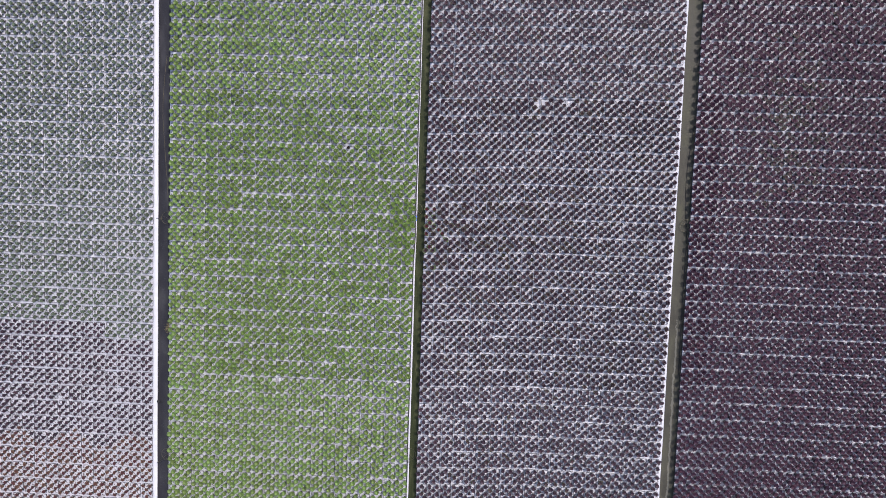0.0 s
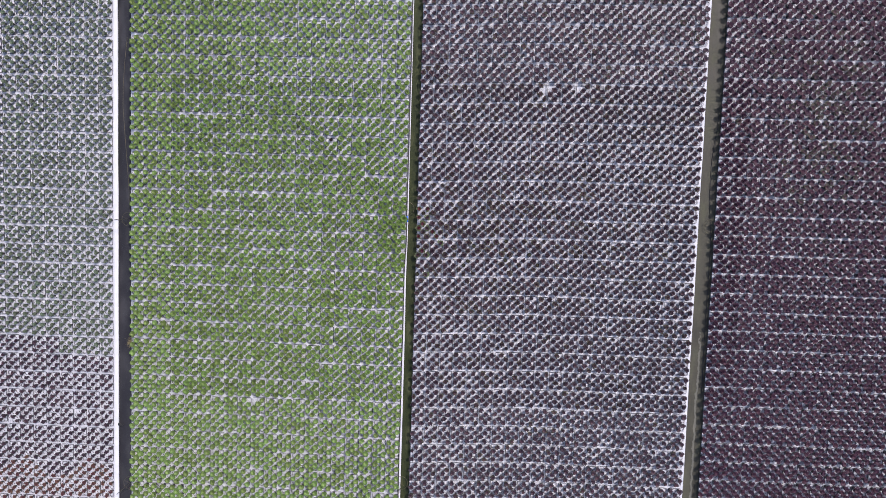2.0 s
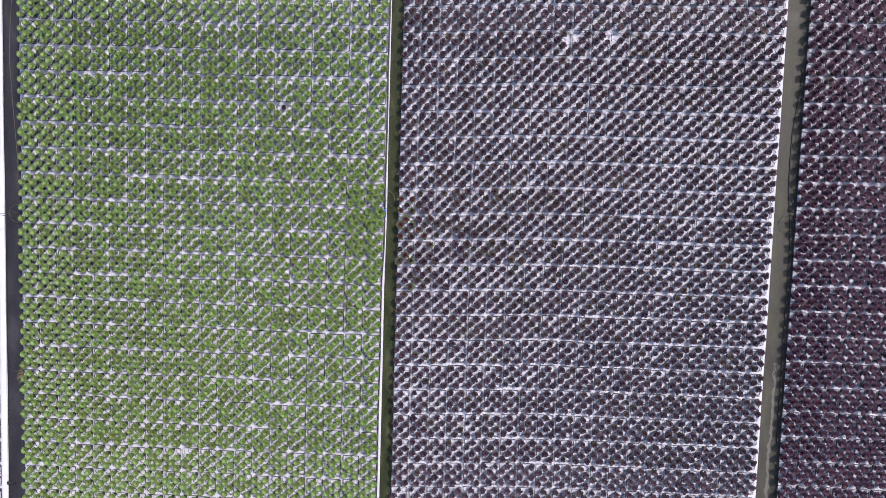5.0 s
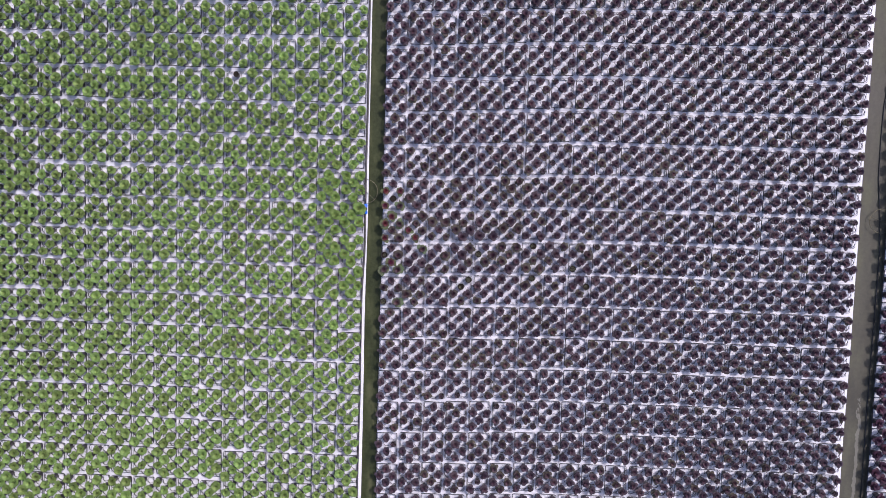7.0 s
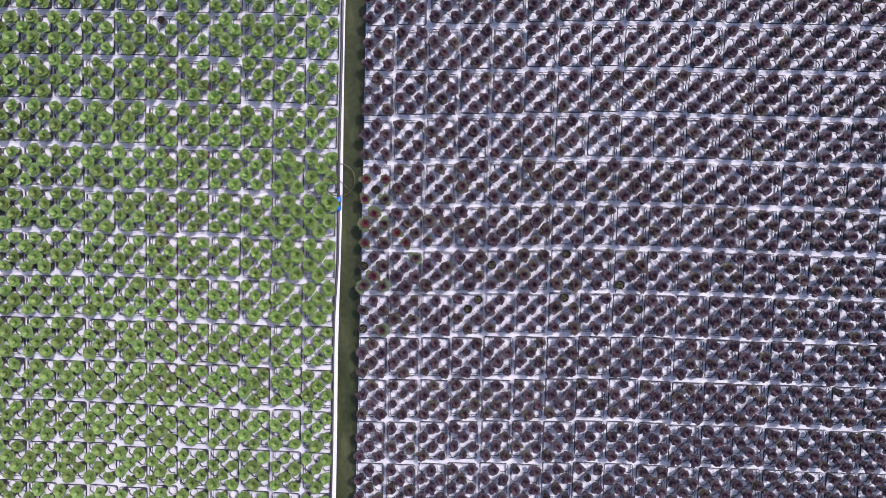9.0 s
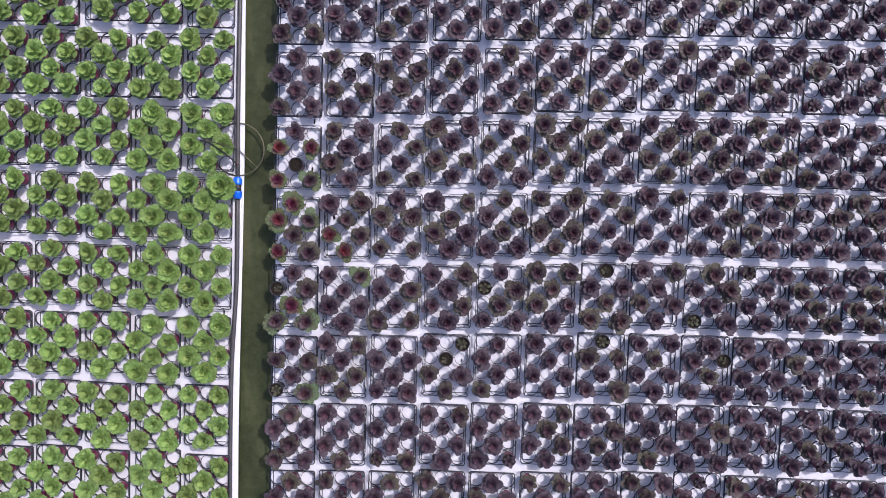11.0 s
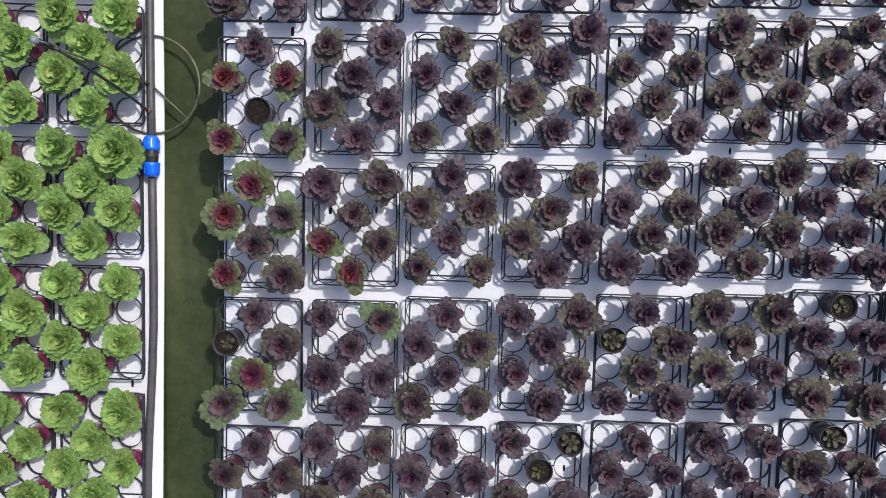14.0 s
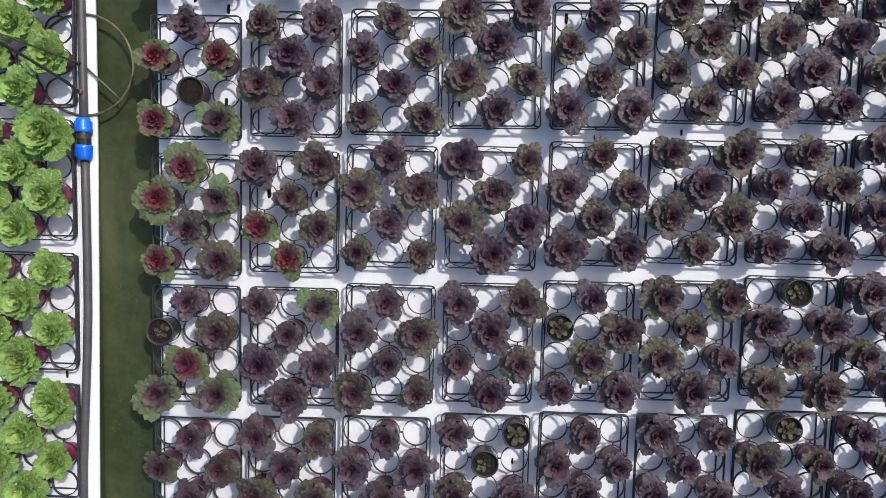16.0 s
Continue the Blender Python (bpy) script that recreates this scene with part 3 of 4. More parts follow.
# first tray's edge, step to the next column, columns, a row boundary, row pitch, rows from and to, sag of the rows, checker of the first column
BEDS = {
    1: (-9.205 - TRAY_W, -0.434, 15, 4.657, 0.581, -28, 8, lift_none, 0),
    2: (-0.030 - TRAY_W, -0.4304, 20, 0.682, 0.5860, -20, 15, lift_none, 0),
    3: (0.312, 0.4262, 20, -1.061, 0.5855, -17, 17, lift_purple, 1),
    4: (9.335, 0.427, 19, 2.155, 0.5835, -23, 12, lift_none, 1),
}
NEAR = (-0.95, 4.15, -1.72, 0.70)
MEDIUM = (-2.4, 6.0, -3.0, 2.1)
MIDDLE = (-7.2, 10.2, -5.7, 4.4)


def zone_of(x, y):
    for k, (x0, x1, y0, y1) in enumerate((NEAR, MEDIUM, MIDDLE)):
        if x0 < x < x1 and y0 < y < y1:
            return k
    return 3


# ground, beds and gutters
def slab(name, x0, x1, y0, y1, z0, z1, mat, label, bevel=0.006):
    bm = bmesh.new()
    box(bm, x0, x1, y0, y1, z0, z1, bevel)
    me = bpy.data.meshes.new(name)
    bm.to_mesh(me)
    bm.free()
    me.materials.append(mat)
    return tagged(new(name, me), label, name.rstrip("_0123456789").replace("_", " "), kind="structure")


GUT_Z = -0.06
slab("ground", -400, 400, -400, 400, -0.3, GUT_Z - 0.03, M_GROUND, "damp grey concrete ground round the growing beds", 0)
Y0, Y1 = -12.6, 9.6
BED_SPANS = ((-16.2, -9.055), (-8.645, 0.034), (0.316, 8.885), (9.38, 17.8))


def sheet_bed(name, x0, x1, i):
    """A bed's sheet, whose two long edges waver a little where it is pulled over the base."""
    verts, faces = [], []
    ys = np.linspace(Y0, Y1, 240)
    for y in ys:
        a = 0.0035 * (math.sin(1.1 * y + i) + 0.6 * math.sin(2.9 * y + 2 * i))
        b = 0.0035 * (math.sin(1.3 * y + 2 + i) + 0.6 * math.sin(2.6 * y + i))
        if i == 1:
            b = 0.009 * math.exp(-((y - 0.3) / 1.0) ** 2) - 0.011 * math.exp(-((y + 2.0) / 0.9) ** 2) + 0.15 * b
        verts += [(x0 + a, y, -0.012), (x0 + a, y, -0.004), (x0 + a + 0.004, y, 0.0), (x1 + b - 0.004, y, 0.0), (x1 + b, y, -0.004), (x1 + b, y, -0.012)]
    for k in range(len(ys) - 1):
        for e in range(6):
            g = (e + 1) % 6
            faces.append((6 * k + e, 6 * k + g, 6 * k + 6 + g, 6 * k + 6 + e))
    faces += [tuple(range(6))[::-1], tuple(6 * (len(ys) - 1) + e for e in range(6))]
    ob = link_mesh(name, verts, faces, [M_WHITE], smooth=False)
    return tagged(ob, "raised growing bed covered with white plastic sheet", "growing bed", kind="structure")


for i, (x0, x1) in enumerate(BED_SPANS):
    sheet_bed("growing_bed_%d" % (i + 1), x0, x1, i)
    slab("bed_base_%d" % (i + 1), x0 + 0.012, x1 - 0.012, Y0, Y1, GUT_Z - 0.028, -0.0125, M_GUT[(0, 1, 1, 2)[i]], "dark damp concrete base under the growing bed", 0)
for i, label in enumerate(("dark wet drainage gutter between two beds", "drainage gutter with a green algae film", "grey-brown drainage gutter with olive patches and dried scum")):
    slab("gutter_%d" % (i + 1), BED_SPANS[i][1] - 0.012, BED_SPANS[i + 1][0] + 0.012, Y0, Y1, GUT_Z - 0.025, GUT_Z, M_GUT[i], label, 0)
slab("bed_edge_1", -9.165, -9.050, Y0, Y1, 0.002, 0.035, M_BOARD, "white painted edge board of the growing bed", 0.004)

# ---- plants and trays on the beds ----
EMPTY_CELLS = [(-12.66, -6.88, 0.12), (-10.39, -6.37, 0.1), (-4.70, -5.92, 0.14), (5.04, 4.09, 0.14), (4.14, 4.05, 0.16)]
SOIL_POTS = [(0.524, 0.180), (-2.376, 2.319)]
SMALL_POTS = [(2.09, -0.74), (3.07, -0.58), (0.38, -0.83), (1.91, -1.21), (1.78, -1.35), (3.36, 0.91), (3.5, 0.79), (1.07, 1.06), (3.77, -0.96), (1.22, -2.24), (0.38, -1.67), (4.15, -0.56), (3.04, -1.19), (4.01, -1.27)]
HALF_GROWN = [(0.95, -0.23), (1.24, 0.1), (1.23, -0.49), (1.51, -0.49), (2.08, 0.41), (2.22, -0.01), (0.94, 0.94), (3.07, 0.59), (3.6, 0.02), (3.92, 1.19)]
BICOLOUR = [(0.39, 0.31), (0.65, 0.33), (0.38, 0.06), (0.53, -0.11), (0.37, -0.27), (0.38, -0.52), (0.8, -0.38), (0.95, -0.5), (0.51, -0.95)]
LARGE_GREEN = [(-0.095, 0.0, 0.085)]
RIMMED = [(1.07, -0.69), (0.37, -1.11), (0.66, -0.24), (0.65, -1.62), (0.66, -1.1), (0.66, 0.05)]
OLIVE_HEADS = [(0.66, 0.05), (0.65, -0.5), (1.51, -0.21), (1.65, -0.31), (1.65, 0.25), (1.93, 0.26), (1.92, -0.04), (2.33, -0.17), (1.51, 0.11), (2.62, 0.43), (2.64, -0.43), (2.49, -0.02), (2.48, 0.54), (3.18, -1.29), (3.04, -1.15), (2.23, -0.86), (2.51, -0.59), (2.35, -0.72), (1.08, -0.36), (1.24, -0.21), (0.66, -0.83), (0.87, -1.49), (2.8, -0.59), (2.73, -0.27), (3.18, -0.12), (2.95, -0.87), (3.35, -0.81), (0.37, -1.11), (0.65, -1.4), (0.38, -1.41), (0.82, 0.19)]


def near_to(x, y, spots, reach=0.075):
    return any((x - s[0]) ** 2 + (y - s[1]) ** 2 < (s[2] if len(s) > 2 else reach) ** 2 for s in spots)


KINDS = {
    "purple": [make_plant(100 + i, PURPLE_RINGS, s, K_PURPLE, M_POT, "dusky plum-purple ornamental kale with frilled leaves in maroon pot") for i, s in enumerate((0.89, 0.95, 0.99, 1.03, 1.08, 1.13))],
    "olive": [make_plant(150 + i, PURPLE_RINGS, s, K_OLIVE, M_POT, "purple ornamental kale with olive-green outer leaves in maroon pot") for i, s in enumerate((0.89, 0.95, 1.03, 1.11))],
    "bicolour": [make_plant(200 + i, PURPLE_RINGS, s, K_BICOLOUR, M_POT, "ornamental kale with crimson heart and green outer leaves in maroon pot") for i, s in enumerate((1.05, 1.14, 0.98))],
    "rimmed": [make_plant(250 + i, PURPLE_RINGS, s, K_RIMMED, M_POT, "purple-hearted ornamental kale with broad green outer leaves in maroon pot") for i, s in enumerate((1.2, 1.04))],
    "green": [make_plant(300 + i, GREEN_RINGS, s, K_GREEN, M_POTPINK, "bright green ornamental kale with full rosette in magenta pot") for i, s in enumerate((0.94, 1.04, 0.86, 0.97))],
    "large_green": [make_plant(350, GREEN_RINGS, 1.24, K_GREEN, M_POTPINK, "large bright green ornamental kale in magenta pot at bed edge")],
    "small": [make_plant(400 + i, SMALL_RINGS, s, K_YOUNG, M_POTDARK, "stunted small kale in black plastic pot with bare soil") for i, s in enumerate((0.62, 0.78))],
    "half": [make_plant(450 + i, PURPLE_RINGS, s, K_OLIVE, M_POTDARK, "half-grown olive-purple kale in black plastic pot") for i, s in enumerate((0.78, 0.84))],
    "soil": [make_plant(500, None, 1, K_PURPLE, M_POT, "maroon pot of bare dark soil with no plant", "plant pot", "soil_pot")],
}
TRAY = make_tray()
used = set()


def place(proto, key, m):
    """The first one is moved into place, the rest are copies."""
    if key in used:
        return copy_thing(proto, m)
    used.add(key)
    proto.matrix_basis = m
    return proto


DETAIL = {1: ((5, 4), 1.0, 9, 3, (15, 2)), 2: ((2, 2), 0.85, 6, 3, (9, 1)), 3: ((2, 2), 0.72, 4, 2, (7, 1))}
FORMS = {"purple": (PURPLE_RINGS, (1.0, 0.94, 1.06)), "green": (GREEN_RINGS, (0.84, 0.90, 0.79)), "small": (SMALL_RINGS, (1.0,)), "soil": (None, (1.0,))}
TEMPLATES = {}
for z, (det, thin, sides, depth, fan) in DETAIL.items():
    for kind, (rings, sizes) in FORMS.items():
        TEMPLATES[kind, z] = [plant_template(700 + 10 * z + i, rings, s * (1.02 if kind == "green" and z > 1 else 1.0), det, thin, sides, depth, fan) for i, s in enumerate(sizes)]

rng = np.random.RandomState(7)
far = {}
far_trays = {}
for bed, (edge, step, cols, y_row, pitch, k0, k1, lift, parity) in BEDS.items():
    for col in range(cols):
        cx = edge + TRAY_W / 2 + step * col
        for k in range(k0, k1):
            cy = y_row + pitch * (k + 0.5) + lift(cx)
            jx, jy, turn = rng.normal(0, 0.004), rng.normal(0, 0.006), rng.normal(0, 0.006)
            if bed == 2:
                jy += rng.normal(0, 0.008)
            if not -11.2 < cy < 9.0:
                continue
            zone = zone_of(cx, cy)
            m = pose(cx + jx, cy + jy, 0, 0, 0, math.degrees(turn))
            if zone == 0:
                place(TRAY, "tray", m)
            else:
                far_trays.setdefault((1, None) if zone == 1 else (2, (col + parity) % 2), []).append((cx + jx, cy + jy, 0, turn, 1.0, 0))
            for r in range(4):
                for c in range(3):
                    if (r + c + col + parity) % 2:
                        continue
                    q = m @ Vector(((c - 1) * CELL, (1.5 - r) * CELL, 0))
                    x, y = q.x + rng.normal(0, 0.003), q.y + rng.normal(0, 0.003)
                    chance, spin, size = rng.uniform(), rng.uniform(0, 6.283), rng.uniform(0.93, 1.07)
                    if near_to(x, y, EMPTY_CELLS):
                        continue
                    odd = rng.uniform()
                    if near_to(x, y, SOIL_POTS):
                        kind = "soil"
                    elif bed == 3 and (near_to(x, y, SMALL_POTS) or (zone > 0 and odd < 0.045)):
                        kind = "small"
                    elif bed == 3 and near_to(x, y, HALF_GROWN):
                        kind = "half" if zone == 0 else "small"
                    elif zone == 0 and bed == 3 and near_to(x, y, BICOLOUR, 0.085):
                        kind = "bicolour"
                    elif zone == 0 and near_to(x, y, RIMMED):
                        kind = "rimmed"
                    elif bed == 2:
                        kind = "large_green" if zone == 0 and near_to(x, y, LARGE_GREEN) else "green"
                    elif zone == 0 and (near_to(x, y, OLIVE_HEADS) or odd < 0.36):
                        kind = "olive"
                    else:
                        kind = "purple"
                    if zone == 0:
                        protos = KINDS[kind]
                        # fuller heads in the middle rows, lighter ones beyond them
                        lean = 1.0 if bed == 2 else 0.7 if -0.8 < y < -0.08 and x < 2.9 else 2.4 if y < -0.8 and x > 1.5 else 1.5
                        i = int(chance ** lean * len(protos)) % len(protos)
                        place(protos[i], (kind, i), pose(x, y, 0.002, 0, 0, math.degrees(spin)))
                        continue
                    if bed == 1:
                        low = -4.64 if col < 4 else -4.06
                        tone = "grey" if y > low else ("purple" if y > -8.3 + 0.3 * math.sin(3 * x) else "brown")
                        size *= 0.86 if tone == "grey" else 0.84
                    else:
                        # share of haze-free green falls with distance from the near plants
                        unhazed = 0.85 * math.exp(-((x - 0.5) / 3.5) ** 2 - ((y + 0.6) / 3.0) ** 2)
                        tone = {2: "green" if odd < unhazed else "pale", 3: "purple", 4: "dark"}[bed]
                        size = 1 + 0.55 * (size - 1)
                        if bed == 3 and odd > (0.0, 0.72, 0.85, 0.93)[zone]:
                            tone = "olive"
                        if bed == 4 and odd < 0.6 * math.exp(-((x - 12.3) / 1.0) ** 2 - ((y - 3.4) / 2.0) ** 2):
                            tone = "olive"
                        if bed == 2:
                            size *= 1.02 + 0.04 * max(-1.0, min(1.0, -(y + 1.0) / 8)) + 0.03 * max(-1.0, min(1.0, -(x + 4.0) / 4))
                        elif bed == 3:
                            size *= (1.06 - 0.08 * float(smooth_step(-4.2, -1.8, -y))) * (0.95 if zone == 1 else 1.0)
                        else:
                            size *= 1.12 + 0.03 * max(-1.0, min(1.0, y / 5))
                    forms = TEMPLATES[kind, zone]
                    i = int(chance * 97) % len(forms)
                    far.setdefault((bed, zone, tone), {}).setdefault((kind, zone, i), []).append((x, y, 0.002, spin, size, chance))

for kind, protos in KINDS.items():
    for i, proto in enumerate(protos):
        if (kind, i) not in used:
            for o in (*proto.children_recursive, proto):
                bpy.data.objects.remove(o)

TONES = {"pale": (K_HAZEGREEN, "rows of pale green ornamental kale in magenta pots"), "brown": (K_BROWN, "rows of brownish red ornamental kale in maroon pots"), "green": (K_GREEN, "rows of bright green ornamental kale in magenta pots"), "purple": (K_PURPLE, "rows of dusky purple ornamental kale in maroon pots"), "olive": (K_OLIVE, "rows of purple kale with olive outer leaves in maroon pots"), "dark": (K_DARK, "dense rows of dark purple ornamental kale in pots"), "grey": (K_GREY, "rows of grey-green ornamental kale in maroon pots")}
for (bed, zone, tone), groups in far.items():
    # beyond zone 1 the shade under the heads is painted as black pots
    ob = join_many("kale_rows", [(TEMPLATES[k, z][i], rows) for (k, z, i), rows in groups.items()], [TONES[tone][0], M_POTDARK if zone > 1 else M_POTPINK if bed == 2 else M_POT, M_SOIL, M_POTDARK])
    tagged(ob, TONES[tone][1], "potted kale", kind="stuff")
for (zone, odd), rows in far_trays.items():
    ob = join_many("tray_rows", [(tray_template(14 if zone == 1 else 7, odd), rows)], [M_TRAY])
    tagged(ob, "rows of black plastic pot trays on white sheet", "plant tray", kind="stuff")

# ---- pipe, coupling, sprinklers, hoses ----
def pipe_x(y):
    return -0.002 - 0.031 * float(smooth_step(0.65, 1.65, -y)) - 0.004 * math.sin(y * 2.3)


pipe = tagged(new("water_pipe"), "grey-black plastic water pipe lying along the bed edge", "pipe")
tube("upper_length", [(pipe_x(y), y, 0.0185) for y in np.linspace(0.03, Y1, 60)], 0.0178, M_PIPE, pipe, sides=14)
tube("lower_length", [(pipe_x(y), y, 0.0185) for y in np.linspace(Y0, -0.05, 70)], 0.0178, M_PIPE, pipe, sides=14)

coupling = tagged(new("pipe_coupling"), "bright blue screw coupling with black middle on the pipe", "pipe coupling")
coupling.location = (0.003, -0.011, 0.032)
coupling.rotation_euler = (radians(90), 0, 0)
coupling.scale = (0.88, 0.88, 1.0)


def nut_profile(sign):
    return [(0.020, sign * 0.092), (0.027, sign * 0.0905), (0.0325, sign * 0.085), (0.0355, sign * 0.074), (0.037, sign * 0.05), (0.040, sign * 0.044), (0.041, sign * 0.030), (0.038, sign * 0.028), (0.030, sign * 0.026)]


for sign in (1, -1):
    v, f = lathe_arrays(nut_profile(sign), 24)
    v = [((a * 1.03, b * 1.03, c) if k % 2 else (a, b, c)) for k, (a, b, c) in enumerate(v)]
    nut = link_mesh("nut", v, f, [M_BLUE], coupling, "bright blue ribbed screw nut")
    for k in range(10):
        bm = bmesh.new()
        box(bm, 0.034, 0.0405, -0.0028, 0.0028, min(sign * 0.047, sign * 0.076), max(sign * 0.047, sign * 0.076), 0.0012)
        part("rib", bm, M_BLUE, nut).rotation_euler = (0, 0, 2 * math.pi * (k + 0.5) / 10)
v, f = lathe_arrays([(0.029, -0.03), (0.032, -0.026), (0.032, -0.004), (0.034, -0.003), (0.034, 0.003), (0.032, 0.004), (0.032, 0.026), (0.029, 0.03)], 20)
body = link_mesh("body", v, f, [M_HOSE], coupling, "black coupling body")
for k in range(8):
    bm = bmesh.new()
    box(bm, 0.030, 0.0345, -0.0022, 0.0022, -0.022, 0.022, 0.001)
    part("grip", bm, M_HOSE, body).rotation_euler = (0, 0, 2 * math.pi * k / 8)


def make_sprinkler(x, y, tap, short=False):
    root = tagged(new("sprinkler"), "sprinkler on a thin upright rod with a round wire foot", "sprinkler", "sprinklers along the gutters")
    root.location = (x, y, 0)
    rr = 0.217
    z = 0.006
    tube("foot_ring", [(rr * math.cos(a), rr * math.sin(a), z) for a in np.linspace(0, 2 * math.pi, 48, endpoint=False)], 0.0056, M_ROD, root, closed=True)
    for a in (-42, 160):
        w = radians(a)
        tube("spoke", [(rr * math.cos(w), rr * math.sin(w), z), (0.5 * rr * math.cos(w), 0.5 * rr * math.sin(w), z + 0.006), (0, 0, z + 0.008)], 0.0042, M_ROD, root)
    if short:
        tube("riser", [(0, 0, z), (0.001, 0.001, 0.08), (0.0, 0.002, 0.16)], 0.0045, M_ROD, root)
        return tagged(root, "bare round wire foot of a sprinkler with a broken rod")
    tube("riser", [(0, 0, z), (0.002, 0.002, 0.4), (0, 0.004, 0.73)], 0.0045, M_ROD, root)
    v, f = lathe_arrays([(0.004, 0.695), (0.011, 0.70), (0.012, 0.73), (0.008, 0.74), (0.007, 0.76), (0.013, 0.765), (0.013, 0.772), (0.004, 0.78)], 12)
    link_mesh("nozzle", v, f, [M_HOSE], root, "small dark plastic spray nozzle")
    v, f = lathe_arrays([(0.004, 0.682), (0.0125, 0.683), (0.0125, 0.697), (0.004, 0.698)], 6)
    link_mesh("hex_nut", v, f, [M_BRASS], root, "tarnished brass hexagon nut", smooth=False)
    v, f = lathe_arrays([(0.0, 0.78), (0.011, 0.78), (0.013, 0.785), (0.012, 0.798), (0.007, 0.804), (0.0, 0.805)], 12)
    link_mesh("cap", v, f, [M_CAP], root, "pale grey plastic nozzle cap")
    for side in (-1, 1):
        link_mesh("bridge", *tube_arrays([(side * 0.010, 0, 0.735), (side * 0.015, 0, 0.76), (side * 0.010, 0, 0.788)], 0.0026, 6), [M_CAP], root, "pale grey plastic bridge")
    v, f = tube_arrays([(0.0, 0.004, 0.69), (0.010, -0.004, 0.70), (0.022, -0.010, 0.69)], 0.0075, 8)
    link_mesh("elbow", v, f, [M_HOSE], root, "black hose elbow")
    pts = []
    for i in range(13):
        t = i / 12
        pts.append((tap[0] * (1 - t) + 0.02 * t, tap[1] * (1 - t) - 0.01 * t, 0.045 + (0.69 - 0.045) * t - 0.045 * math.sin(t * math.pi)))
    tube("hose", pts, 0.0062, M_HOSE, root, "thin black feed hose")
    v, f = lathe_arrays([(0.0, 0.0), (0.011, 0.0), (0.012, 0.012), (0.008, 0.018), (0.0, 0.02)], 10)
    link_mesh("tap", [(a + tap[0], b + tap[1], c + 0.036) for a, b, c in v], f, [M_TAP], root, "brown barbed hose tap")
    return root


make_sprinkler(-0.005, 0.310, (0.002, -0.120))
for sx, sy in ((-8.72, -0.30), (-8.68, -8.79), (0.04, -8.38), (9.27, 0.06)):
    make_sprinkler(sx, sy, (-0.006, -0.15), sx > 9)

hose = [(9.31, 3.5), (9.30, 3.06), (9.25, 2.66), (9.19, 2.09), (9.18, 1.52), (9.19, 0.83), (9.26, 0.14), (9.30, -0.44), (9.305, -0.9), (9.30, -2.1), (9.295, -2.9), (9.30, -4.0), (9.305, -5.1)]
tagged(tube("garden_hose", [(x, y, GUT_Z + 0.010) for x, y in hose], 0.009, M_HOSE), "black rubber hose lying along the gutter", "hose")
hose = [(-8.79, 5.29), (-8.87, 4.57), (-8.92, 3.84), (-8.93, 3.21), (-8.86, 2.18), (-8.77, 1.04), (-8.72, 0.0)]
tagged(tube("thin_hose", [(x, y, GUT_Z + 0.006) for x, y in hose], 0.006, M_ROD), "thin pale hose lying in the gutter", "hose")


def make_knob(x, y, z):
    root = tagged(new("drain_cap"), "small dark drain cap on the white edge board", "drain cap")
    root.location = (x, y, z)
    v, f = lathe_arrays([(0.0, 0.0), (0.045, 0.0), (0.052, 0.012), (0.048, 0.034), (0.03, 0.045), (0.0, 0.048)], 14)
    link_mesh("cap", v, f, [M_HOSE], root)
    v, f = tube_arrays([(0.04, -0.01, 0.02), (0.075, -0.03, 0.0), (0.09, -0.035, -0.06)], 0.016, 8)
    link_mesh("spout", v, f, [M_HOSE], root)


make_knob(-9.005, -6.86, 0.035)


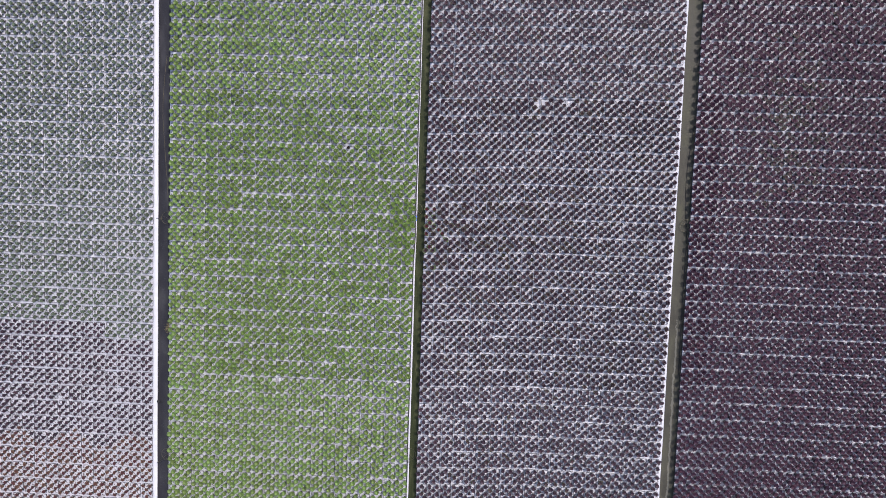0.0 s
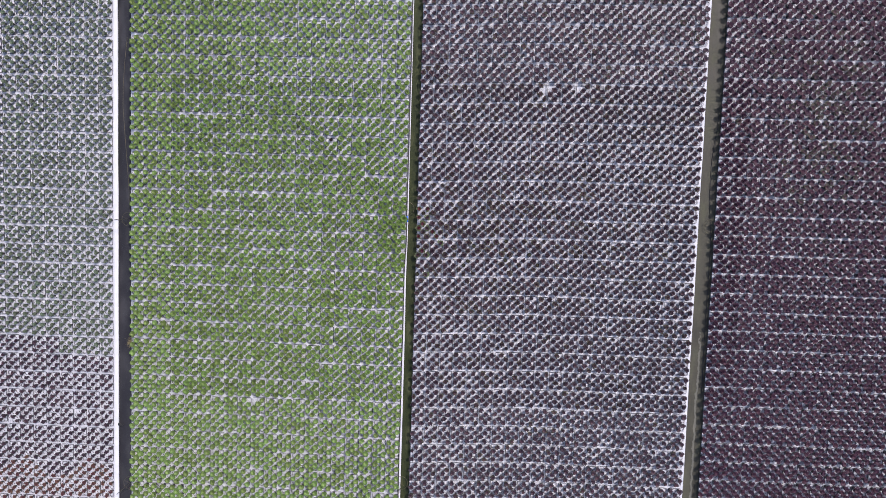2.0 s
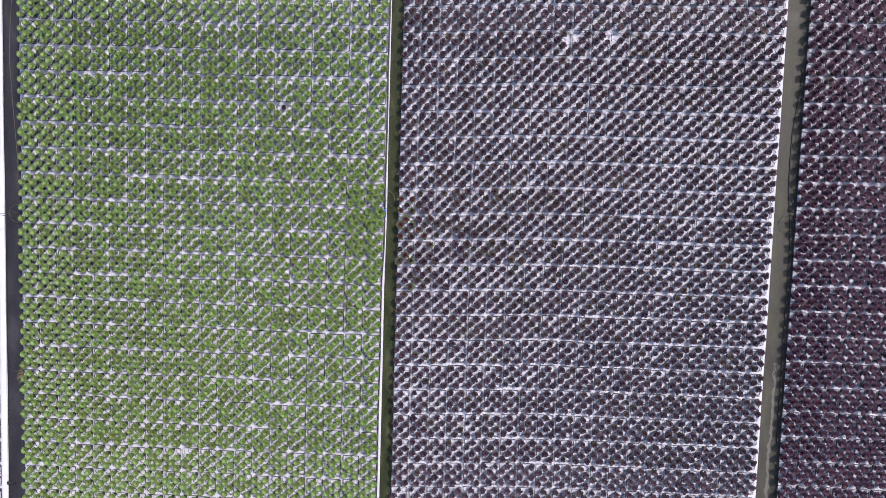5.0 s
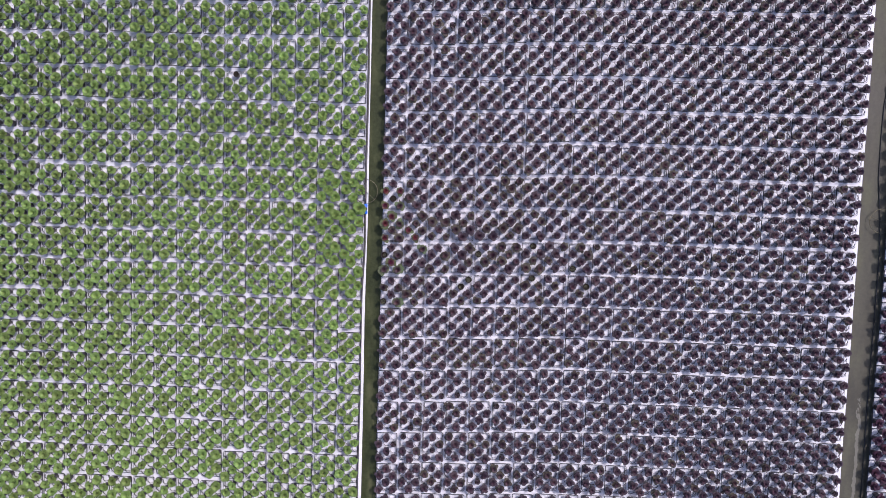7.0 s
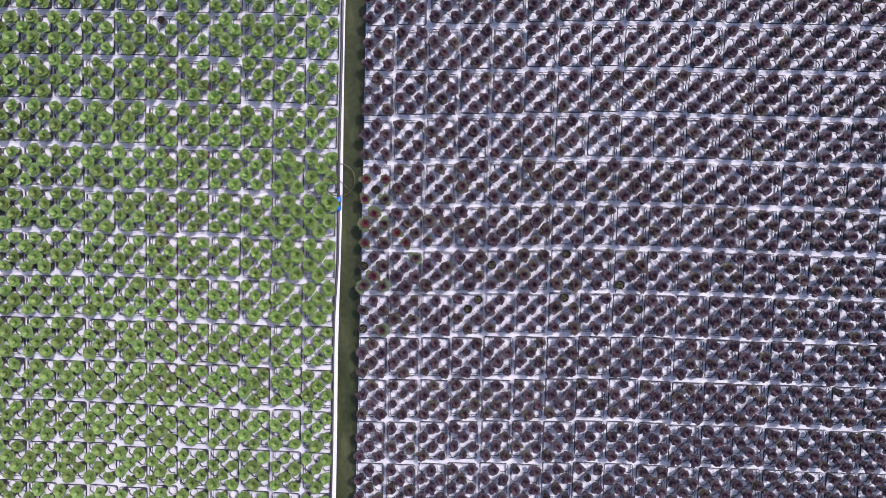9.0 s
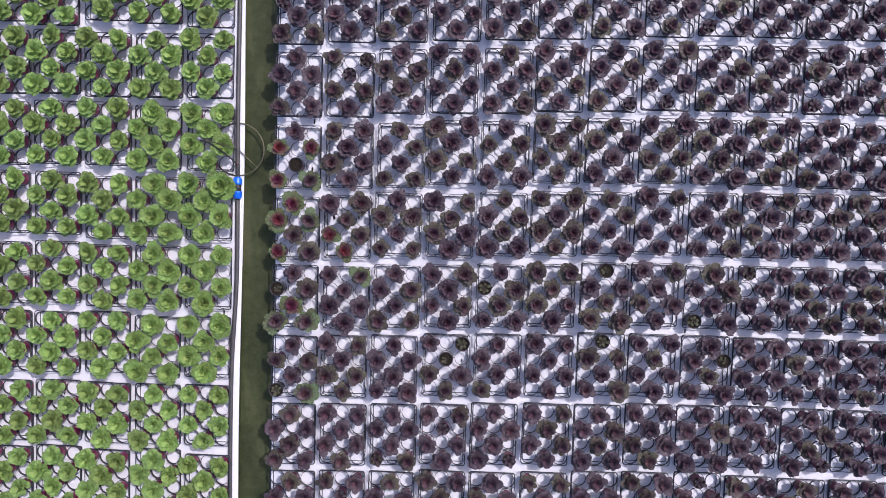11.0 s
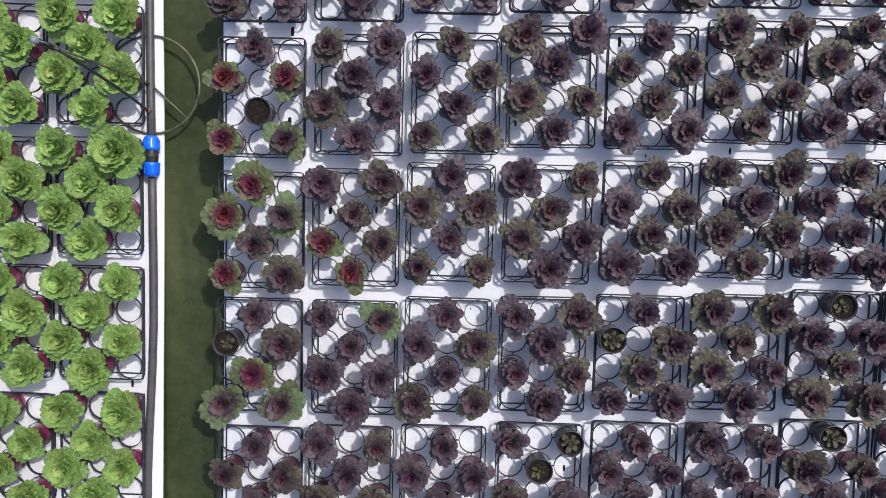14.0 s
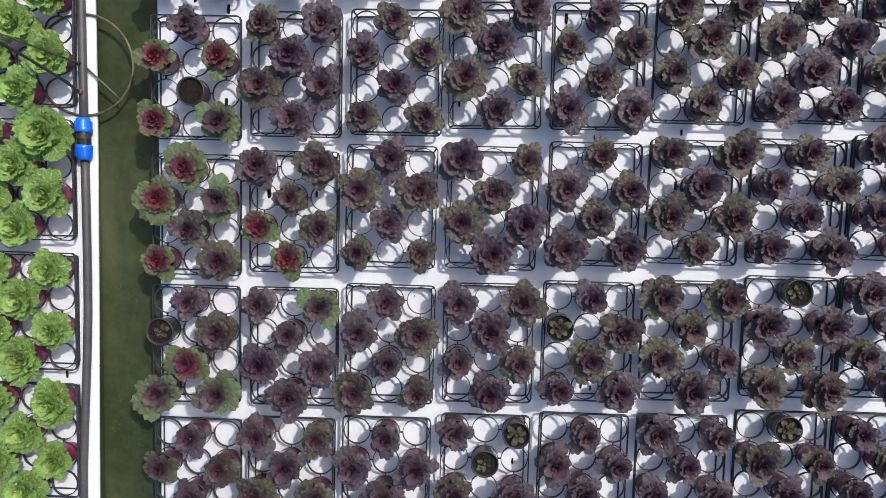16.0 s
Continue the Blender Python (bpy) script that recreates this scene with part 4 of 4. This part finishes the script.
def make_weed(x, y, z, seed):
    """A tuft of dry blades growing from the gutter's edge."""
    r = np.random.RandomState(seed)
    V, F = [], []
    for _ in range(60):
        a, ln, w = r.uniform(0, 6.28), r.uniform(0.06, 0.18), r.uniform(0.003, 0.007)
        c, sn = math.cos(a), math.sin(a)
        lift = r.uniform(0.03, 0.12)
        px, py = -sn * w, c * w
        bx, by = x + r.normal(0, 0.02), y + r.normal(0, 0.05)
        at = len(V)
        for t in (0.0, 0.5, 1.0):
            q = (bx + c * ln * t, by + sn * ln * t, z + lift * (1 - (2 * t - 1) ** 2 * 0.6) * (t > 0) + 0.02 * t)
            k = 1 - 0.8 * t
            V += [(q[0] + px * k, q[1] + py * k, q[2]), (q[0] - px * k, q[1] - py * k, q[2])]
        F += [(at, at + 1, at + 3, at + 2), (at + 2, at + 3, at + 5, at + 4)]
    return tagged(link_mesh("weed_tuft", V, F, [M_WEED]), "dry straw-coloured weed tuft at the gutter edge", "weed", kind="stuff")


make_weed(-8.66, -4.19, 0.0, 3)


# soil crumbs and larger elongated dark marks on the white sheet
def crumbs():
    r = np.random.RandomState(11)
    V, F, at = [], [], 0
    spots = [(0.63, 0.56, 0.03), (0.62, 0.16, 0.032), (0.81, -0.225, 0.034), (1.02, -0.225, 0.022), (1.0, -1.43, 0.02), (2.08, 0.545, 0.03), (2.22, 0.05, 0.012), (2.04, -0.65, 0.012), (2.25, -1.05, 0.016), (2.88, -0.12, 0.014), (2.43, 0.15, 0.014)]
    for _ in range(420):
        spots.append((r.uniform(-2.3, 5.8), r.uniform(-2.8, 2.0), r.choice((0.004, 0.006, 0.008, 0.02, 0.026), p=(0.4, 0.25, 0.15, 0.12, 0.08))))
    for x, y, s in spots:
        if 0.05 < x < 0.34:
            continue
        n = 10
        top = len(V)
        for i in range(n):
            w = 2 * math.pi * i / n
            k = r.uniform(0.88, 1.1)
            c, sn = math.cos(w), math.sin(w)
            V.append((x + 0.26 * s * k * math.copysign(abs(c) ** 0.6, c), y + 0.72 * s * k * math.copysign(abs(sn) ** 0.6, sn), 0.0005))
        V.append((x, y, 0.0015 + 0.06 * s))
        for i in range(n):
            F.append((top + i, top + (i + 1) % n, top + n))
    return tagged(link_mesh("soil_crumbs", V, F, [M_SOIL], smooth=False), "dark crumbs of soil spilt on white sheet", "soil crumbs", kind="stuff")


crumbs()
